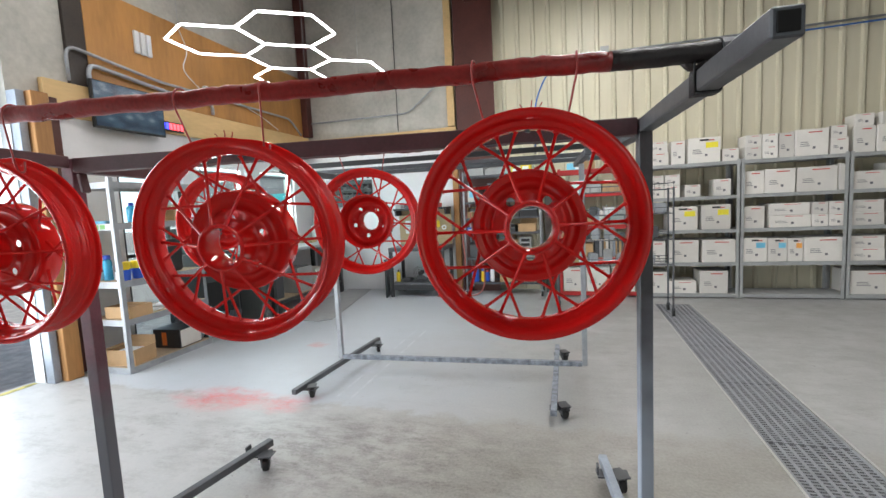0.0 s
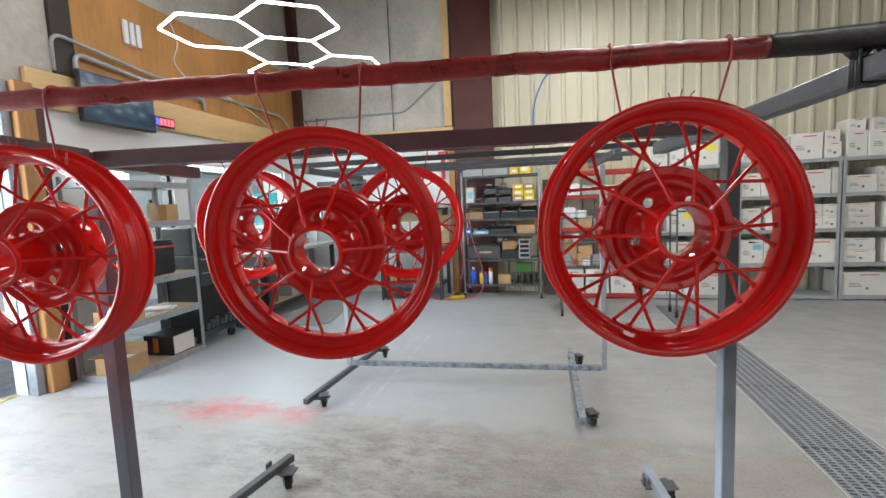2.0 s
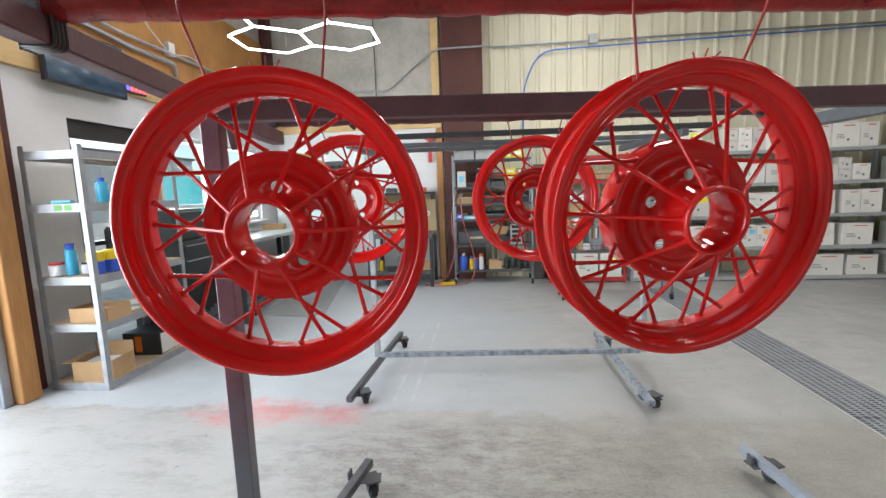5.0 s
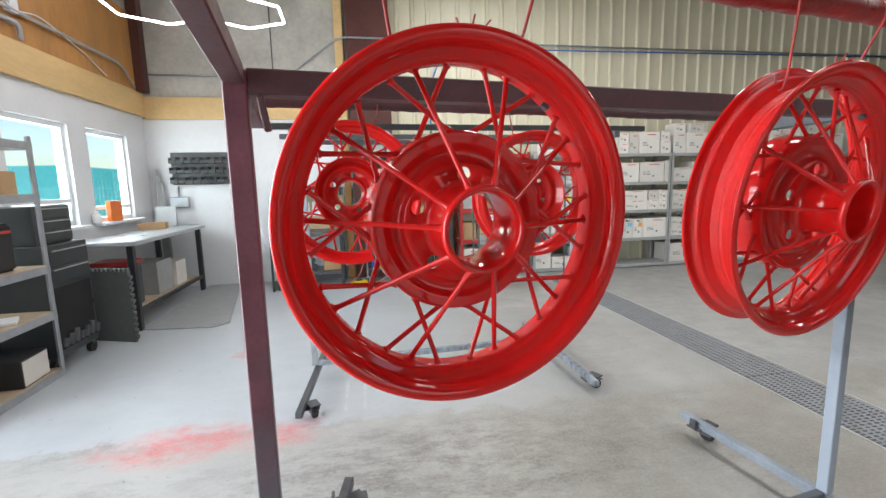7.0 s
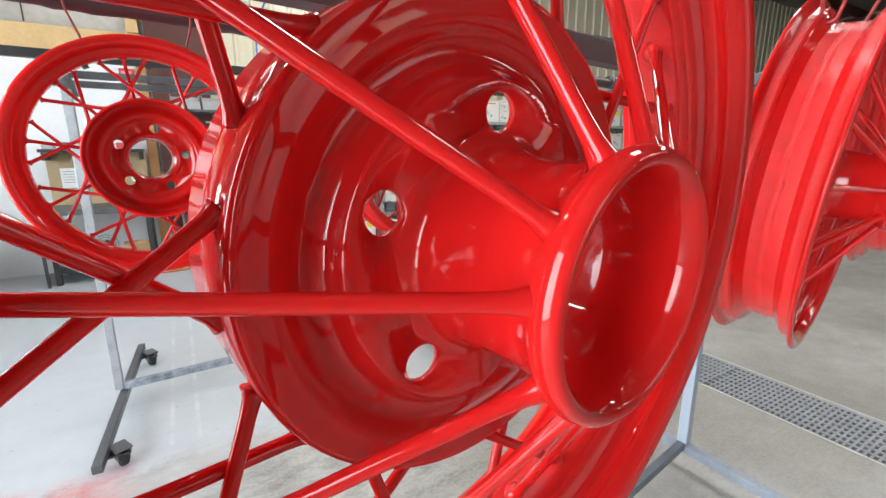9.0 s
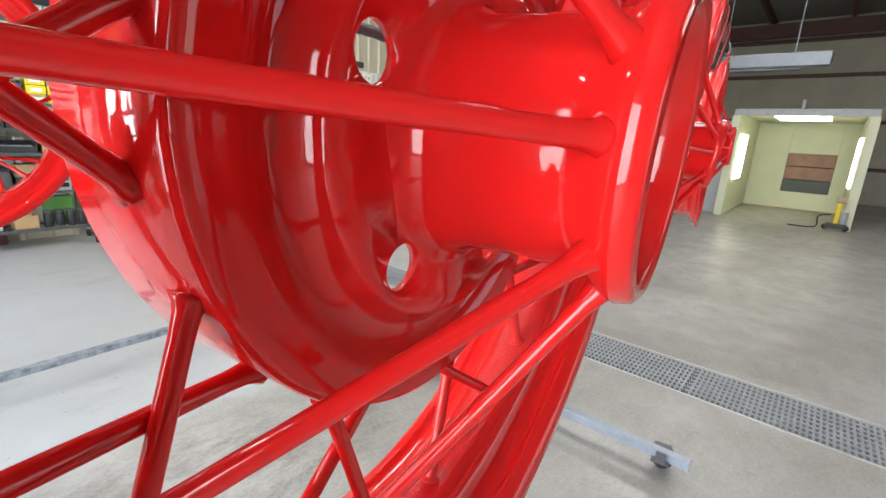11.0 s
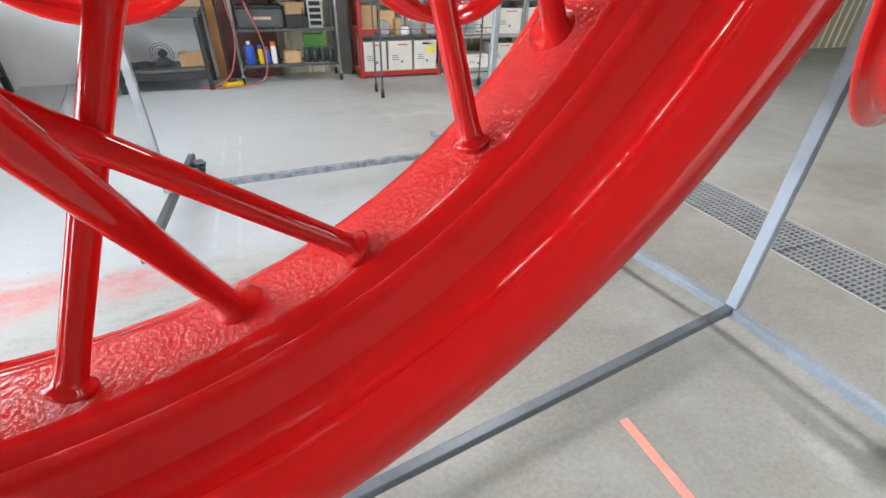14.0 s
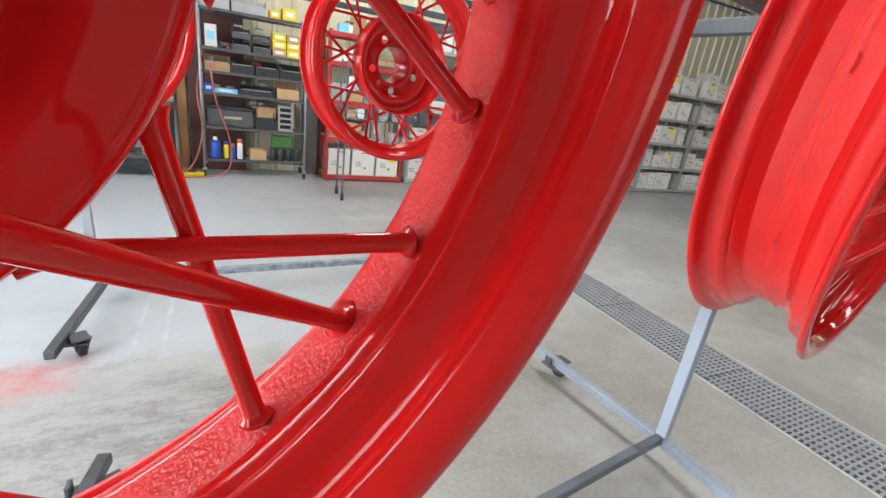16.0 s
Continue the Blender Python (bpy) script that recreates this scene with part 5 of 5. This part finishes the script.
    box_(x0 + .14, dk[2], .24, .05, STICKER_B, "flat teal and pink packet")
    bin_(x0 + .40, dk[2], .38, .11, BLACK, .3, "low black tray of parts")
    open_box(x0 + .82, y0 + .05, dk[2] + .001, .26, .26, .12, "open brown carton with raised flap", CARD, True)
    # second: tool box, carton, drawer block
    t = thing("tool_box", "black plastic tool box with pale lettering", "tool box", (x0 + .30, y0 + .19, dk[1] + .001))
    part("body", boxb(-.25, .25, -.13, .13, 0, .20, .012, seg=2), DARKGREY, t)
    part("lid", boxb(-.255, .255, -.135, .135, .202, .235, .008), BLACK, t)
    part("lettering_bar", boxb(-.07, .12, -.1335, -.1305, .09, .12), CHIP, t, "pale lettering bar")
    part("handle", boxb(-.10, .10, -.015, .015, .236, .255, .005), BLACK, t)
    open_box(x0 + .58, y0 + .05, dk[1] + .001, .20, .22, .14, "black tray of small parts", BLACK, False)
    open_box(x0 + .57, y0 + .06, dk[1] + .145, .22, .20, .12, "tilted open brown carton", CARD, True, 14)
    t = thing("drawer_block", "grey drawer block with four open slots", "drawers", (x0 + .92, y0 + .15, dk[1] + .001))
    part("body", boxb(-.085, .085, -.12, .12, 0, .30, .004), GREY, t)
    # Each slot is a flat black patch for the shade inside it.
    for j in range(4):
        part("slot", boxb(-.065, .065, -.1225, -.1203, .03 + j * .068, .075 + j * .068), PIT, t)
    bin_(x0 + .78, dk[1], .05, .2, BLACK)
    # odd small things lying on the decks
    for z, xs in ((dk[2], (.16, .30, .46, .55, .66)), (dk[3], (.10, .33, .60, .86)), (dk[4], (.27, .40, .62)), (dk[1], (.56, .64, .73))):
        for x in xs:
            up = {dk[2]: .115, dk[3]: .10, dk[4]: .245, dk[1]: .275}[z]
            if z == dk[2] and x < .4:
                up = .052
            if z == dk[4] and x < .3:
                up = .002
            c = thing("loose_part", "small loose hardware lying among the bins", "hardware", (x0 + x, y0 + .10 + rnd.random() * .08, z + up), rnd.uniform(0, 180), "loose parts on the wire shelf")
            kind = rnd.randrange(3)
            m = rnd.choice((STEEL_DK, GALV, BLACK, CHIP, STEEL_BLUE, PAPER, INK_RED))
            if kind == 0:
                bm = tube([(-.04, 0, .016), (-.01, 0, .018), (.05, 0, .016)], [.016, .012, .014], 10)
            elif kind == 1:
                bm = boxb(-.045, .045, -.03, .03, 0, rnd.uniform(.03, .07), .008, seg=2)
            else:
                bm = lathe([(0, .012), (0, .034), (.012, .038), (.030, .038), (.034, .030), (.034, .012)], 16, axis="z")
            part("body", bm, m, c)
    # first: cans and bottles
    jar("jug", "blue plastic jug with white cap", x0 + .12, y0 + .09, dk[0] + .001, .055, .25, BLUE, PAPER, .022)
    jar("spray_can", "aerosol can with yellow label", x0 + .24, y0 + .09, dk[0] + .001, .03, .20, YELLOW, BLUE, .024)
    jar("spray_can", "aerosol can with blue label", x0 + .31, y0 + .1, dk[0] + .001, .03, .18, BLUE, INK_RED, .024)
    jar("spray_can", "white aerosol can with orange cap", x0 + .39, y0 + .08, dk[0] + .001, .033, .24, PAPER, ORANGE, .03)
    open_box(x0 + .50, y0 + .06, dk[0] + .001, .19, .18, .13, "small carton heaped with grey fittings", CARD, False, 6, STEEL_BLUE)
    for k in range(4):
        jar("paint_can", "black metal paint can on wire shelf", x0 + .78 + k * .095, y0 + .10, dk[0] + .001, .042, .17, BLACK, DARKGREY, .04)
    c = thing("packet", "green packet behind the paint cans", "packet", (x0 + .90, y0 + .26, dk[0] + .001))
    part("bag", boxb(-.13, .13, -.04, .04, 0, .30, .012), GREEN, c)
    h = thing("floor_hose", "dusty red air hose trailing across the floor", "hose")
    pts = [(x0 + .05, YN - .1, 1.5), (x0 - .06, y0 - .0, 1.0), (x0 + .02, y0 - .06, .5), (x0 - .15, y0 - .1, .05), (x0 - .55, y0 - .12, .014), (x0 - .1, y0 - .2, .014), (x0 + .28, y0 - .1, .05), (x0 + .30, y0 - .03, .45), (x0 + .14, y0 - .03, .9), (x0 + .10, y0 - .03, 1.3)]
    part("hose", tube(arc(pts, .3, 7), .009, 8), HOSE_RED, h, "", True)
    c = thing("reel", "yellow cord reel lying on the floor", "cord reel", (x0 - .13, y0 - .02, 0), 20)
    part("reel", boxb(-.13, .13, -.06, .06, .002, .05, .018, seg=2), YELLOW, c)
    part("hub", boxb(-.05, .05, -.03, .03, .051, .075, .01), BLACK, c)


def red_rack():
    x0, x1, y0, y1 = -0.32, 0.78, 6.965, 7.38
    dk = [.08, .58, 1.05, 1.52, 1.86]
    shelf_unit("pallet_rack", "red steel rack stacked with cartons and catalogues", x0, x1, y0, y1, dk, 1.88, RACKRED, CHIP, .06)
    for k, (x, w, st) in enumerate(((.03, .30, 0), (.36, .32, 0), (.71, .31, 1))):
        carton(x0 + x + .02, y0 + .02, dk[0] + .001, w, .36, .35, st)
    rnd = random.Random(2)
    for z, h in ((dk[1], .26), (dk[2], .24), (dk[3], .16)):
        x = x0 + .06
        while x < (x1 - .28 if z == dk[3] else x0 + .28):
            w = rnd.choice((.16, .22, .26)) if z == dk[3] else .2
            carton(x, y0 + .03 + rnd.random() * .04, z + .001, w, .3, h * rnd.uniform(.6, 1), -1, rnd.choice((CARD, CARD, GREY, CARTON)), 0, "worn mixed carton on the red rack")
            x += w + .02
    for z in (dk[1], dk[2]):
        x = x0 + .50
        while x < x1 - .08:
            w, h = rnd.uniform(.012, .034), rnd.uniform(.20, .29)
            b = thing("catalogue", "worn catalogue standing on the red rack", "book", (x, y0 + .045, z + .001), 0, "catalogues on the red rack")
            part("cover", boxb(0, w, 0, .20, 0, h, .002), rnd.choice((GREY, GREY, DARKGREY, CARD, STEEL_DK, STEEL_BLUE, CARTON)), b)
            x += w + .003
    open_box(x0 + .30, y0 + .05, dk[4] + .001, .22, .2, .14, "open brown carton on top of the rack", CARD, True)
    c = thing("product_box", "teal and white product box", "box", (x0 + .22, y0 + .12, dk[4] + .001))
    part("body", boxb(-.09, .09, -.06, .06, 0, .10, .003), STICKER_B, c)
    part("panel", boxb(.03, .09, -.0625, -.0605, .01, .09), PAPER, c)


def shaded_gap_panel():
    # Added dark panel; stands in for the shade in the gap between the shelves.
    b = thing("board", "dark panel added for the shaded gap between the shelves", "board", (-.45, 7.30, 0), 3)
    part("board", boxb(-.085, .085, -.02, .02, 0, 1.78, .004), mat("shaded_gap_grey", (0.085, 0.078, 0.070), 0.7, vary=0.35, scale=6, stretch=(1, 1, 0.2)), b)


def wire_cart():
    x0, x1, y0, y1, h = -0.31, 1.0, 5.90, 6.20, 1.52
    c = thing("wire_cart", "rusty wire display cart on casters hung with small parts", "cart")
    for x in (x0, x1):
        for y in (y0, y1):
            part("upright", tube([(x, y, .08), (x, y, h)], .011, 8), STEEL_DK, c)
            w = part("caster", lathe([(-.012, .006), (-.012, .038), (.012, .038), (.012, .006)], 14, axis="x"), RUBBER, c)
            w.matrix_basis = pose(x, y, .04)
            part("fork", boxb(-.018, .018, -.012, .012, .03, .06), STEEL_DK, w)
    for z in (.62, .92, 1.22, 1.50):
        bm = bmesh.new()
        for y in (y0, y1):
            tube([(x0, y, z), (x1, y, z)], .006, 6, bm)
            tube([(x0, y, z + .07), (x1, y, z + .07)], .004, 6, bm)
        for k in range(14):
            x = x0 + k * (x1 - x0) / 13
            tube([(x, y0, z + .07), (x, y0, z), (x, y1, z), (x, y1, z + .07)], .0025, 5, bm)
        part("wire_tray", bm, STEEL_DK, c)
    rnd = random.Random(7)
    for z in (.62, .92, 1.22):
        x = x0 + .05
        while x < x1 - .14:
            w = rnd.uniform(.05, .14)
            g = thing("hardware_packet", "small bagged part in the wire tray", "packet", (x + w / 2, (y0 + y1) / 2, z + .008), rnd.uniform(-12, 12), "packets in the cart")
            part("bag", boxb(-w / 2, w / 2, -.07, .07, 0, rnd.uniform(.06, .17), .012, seg=2), rnd.choice((GREY, CARD, DARKGREY, PAPER, GALV, STEEL_DK)), g)
            x += w + rnd.uniform(.01, .08)


# ---- east side ----


def spray_booth():
    b = thing("spray_booth", "pale yellow walk-in spray booth lit by tubes", "spray booth")
    xf, xb, y0, y1, h = 9.30, 12.4, 0.52, 2.46, 2.08
    part("side_wall", boxb(xf, xb, y1, y1 + .06, 0, h, .004), BOOTH, b)
    part("side_wall", boxb(xf, xb, y0 - .06, y0, 0, h, .004), BOOTH, b)
    for q in ((y0 - .06, .80, 0, h), (1.74, y1 + .06, 0, h), (.801, 1.739, 0, .42), (.801, 1.739, 1.36, h)):
        part("back_panel", boxb(xb, xb + .06, *q, .003), BOOTH, b)
    part("roof", boxb(xf, xb + .06, y0 - .06, y1 + .06, h + .001, h + .06, .004), BOOTH, b)
    part("header", boxb(xf - .03, xf - .001, y0 - .12, y1 + .12, h - .03, h + .10, .003), GREY, b, "grey header strip")
    for y in (y0 - .14, y1 + .0):
        part("jamb", boxb(xf - .05, xf - .001, y, y + .14, 0, h - .031, .003), BOOTH, b)
    for k in range(3):
        part("filter_pad", boxb(xb + .01, xb + .05, .80, 1.74, .42 + k * .315, .42 + k * .315 + .30, .01), FILTER if k else DARKGREY, b, "stained filter pad")
    for k in range(4):
        part("light_tube", boxb(xf + .45 + k * .42, xf + .50 + k * .42, 1.05, 1.95, h - .03, h - .005), BOOTH_TUBE, b)
        for y in (y0 + .012, y1 - .042):
            part("light_tube", boxb(xf + .35 + k * .28, xf + .41 + k * .28, y, y + .03, .75, 1.70), BOOTH_TUBE, b)
    part("floor_line", boxb(xb - .06, xb - .02, y0 + .02, y1 - .02, .002, .006), INK_RED, b, "red line on the floor")
    m = thing("paint_sprayer", "yellow airless paint sprayer with hoses on a trolley", "sprayer", (9.15, .60, 0))
    part("base", boxb(-.12, .12, -.16, .16, .05, .14, .02, seg=2), BLACK, m)
    part("column", boxb(-.05, .05, -.02, .05, .14, .52, .01), YELLOW, m)
    part("tank", tube([(0, -.08, .14), (0, -.08, .36)], .06, 14), GREY, m)
    part("head", boxb(-.07, .07, -.08, .08, .521, .62, .015), CHIP, m)
    part("hose", tube(arc([(0, .1, .3), (.05, .3, .25), (.1, .25, .02), (-.1, .5, .02), (-.05, .7, .02)], .15, 5), .012, 8), BLACK, m)
    for y in (-.15, .15):
        part("trolley_wheel", lathe([(-.015, .01), (-.015, .05), (.015, .05), (.015, .01)], 16, axis="x"), RUBBER, m).matrix_basis = pose(.1, y, .052)
    d = thing("duct", "grey sheet-metal duct hung above the booth", "duct", (9.7, 2.45, 3.02))
    part("duct", boxb(-.15, .15, -.75, .75, -.09, .09, .006), STEEL_BLUE, d)
    for y in (-.6, .6):
        part("strap", boxb(-.01, .01, y - .01, y + .01, .091, ZC - 3.03), GALV, d)
    for k in range(4):
        p = thing("wall_panel", "grey sheet panel stored upright beside the booth", "panel", (9.6 + k * .12, 2.75 + k * .10, 0), 8, "panels beside the booth")
        part("sheet", boxb(-.02, .02, -.22, .22, 0, 1.95 - .05 * k, .003), GREY, p)
    v = thing("vent_pipe", "short white vent pipe on the booth roof", "pipe", (10.2, 1.55, 2.141))
    part("pipe", tube([(0, 0, 0), (0, 0, .28)], .03, 12), WHITE, v)


def sill_line():
    tagged(obj("threshold_line", boxb(-4.90, -4.84, -.9, 2.93, .001, .004), mat("worn_yellow_line_paint", (0.45, 0.40, 0.12), 0.7, vary=0.5, scale=14)), "worn yellow line along the door sill", "floor line", kind="structure")


def red_streak():
    tagged(obj("paint_streak", boxb(-.617, -.583, 1.215, 1.585, .001, .003), SPRAY), "faint red paint streak on the concrete", "paint mark")


def outside():
    c = thing("shipping_container", "teal painted shipping container in the yard", "container", (-11.0, 18.7, -.03))
    bm = boxb(-1.2, 1.2, -4.5, 4.5, 0, 2.2, .02)
    for k in range(40):
        y = -4.4 + k * .22
        boxb(1.2, 1.23, y, y + .1, .1, 2.1, bm=bm)
    part("body", bm, TEAL, c)
    w = thing("building", "pale grey building across the yard", "building", (-30.0, 34, -.03))
    part("wall", boxb(-1.5, 1.5, -6, 6, 0, 5, .02), GREY, w)
    part("roof", boxb(-1.7, 1.7, -6.2, 6.2, 5.001, 5.2, .02), STEEL_DK, w)
    # pale bright haze behind the yard
    structure("backdrop", boxb(-58, -57.5, -45, 70, -.03, 16), HAZE, "bright hazy sky over the yard", "backdrop")


# ---- build ----
shell()
i_column(-1.58)
roof_frame()
timber_post()
window(1, 3.83, 4.66, 0.0, 2.14, (1.05,))
window(2, 4.89, 5.78, 1.08, 2.14, (1.34,))
window(3, 6.10, 6.97, 1.08, 2.14, (1.24,))
grate()
build_wheels()
rack_one()
rack_two()
for n, (wx, wy, wz, yaw, tl, ro) in enumerate(WHEELS):
    for ang in (-22, 22):
        hook(wx, wy, wz, yaw if n < 3 else yaw - 180, ang, n < 3)
for wx, wy, wz, yaw, tl, ro in WHEELS[:3]:
    wire_ends(wx + .02, wy - .040 * math.cos(radians(yaw)), wz, yaw)
carton_shelves()
hex_light()
strip_lights()
television()
clock()
conduits()
west_shelf()
work_bench()
tool_chest()
floor_mat_thing()
north_wall_things()
dark_bench()
parts_shelf()
red_rack()
shaded_gap_panel()
wire_cart()
spray_booth()
sill_line()
red_streak()
outside()
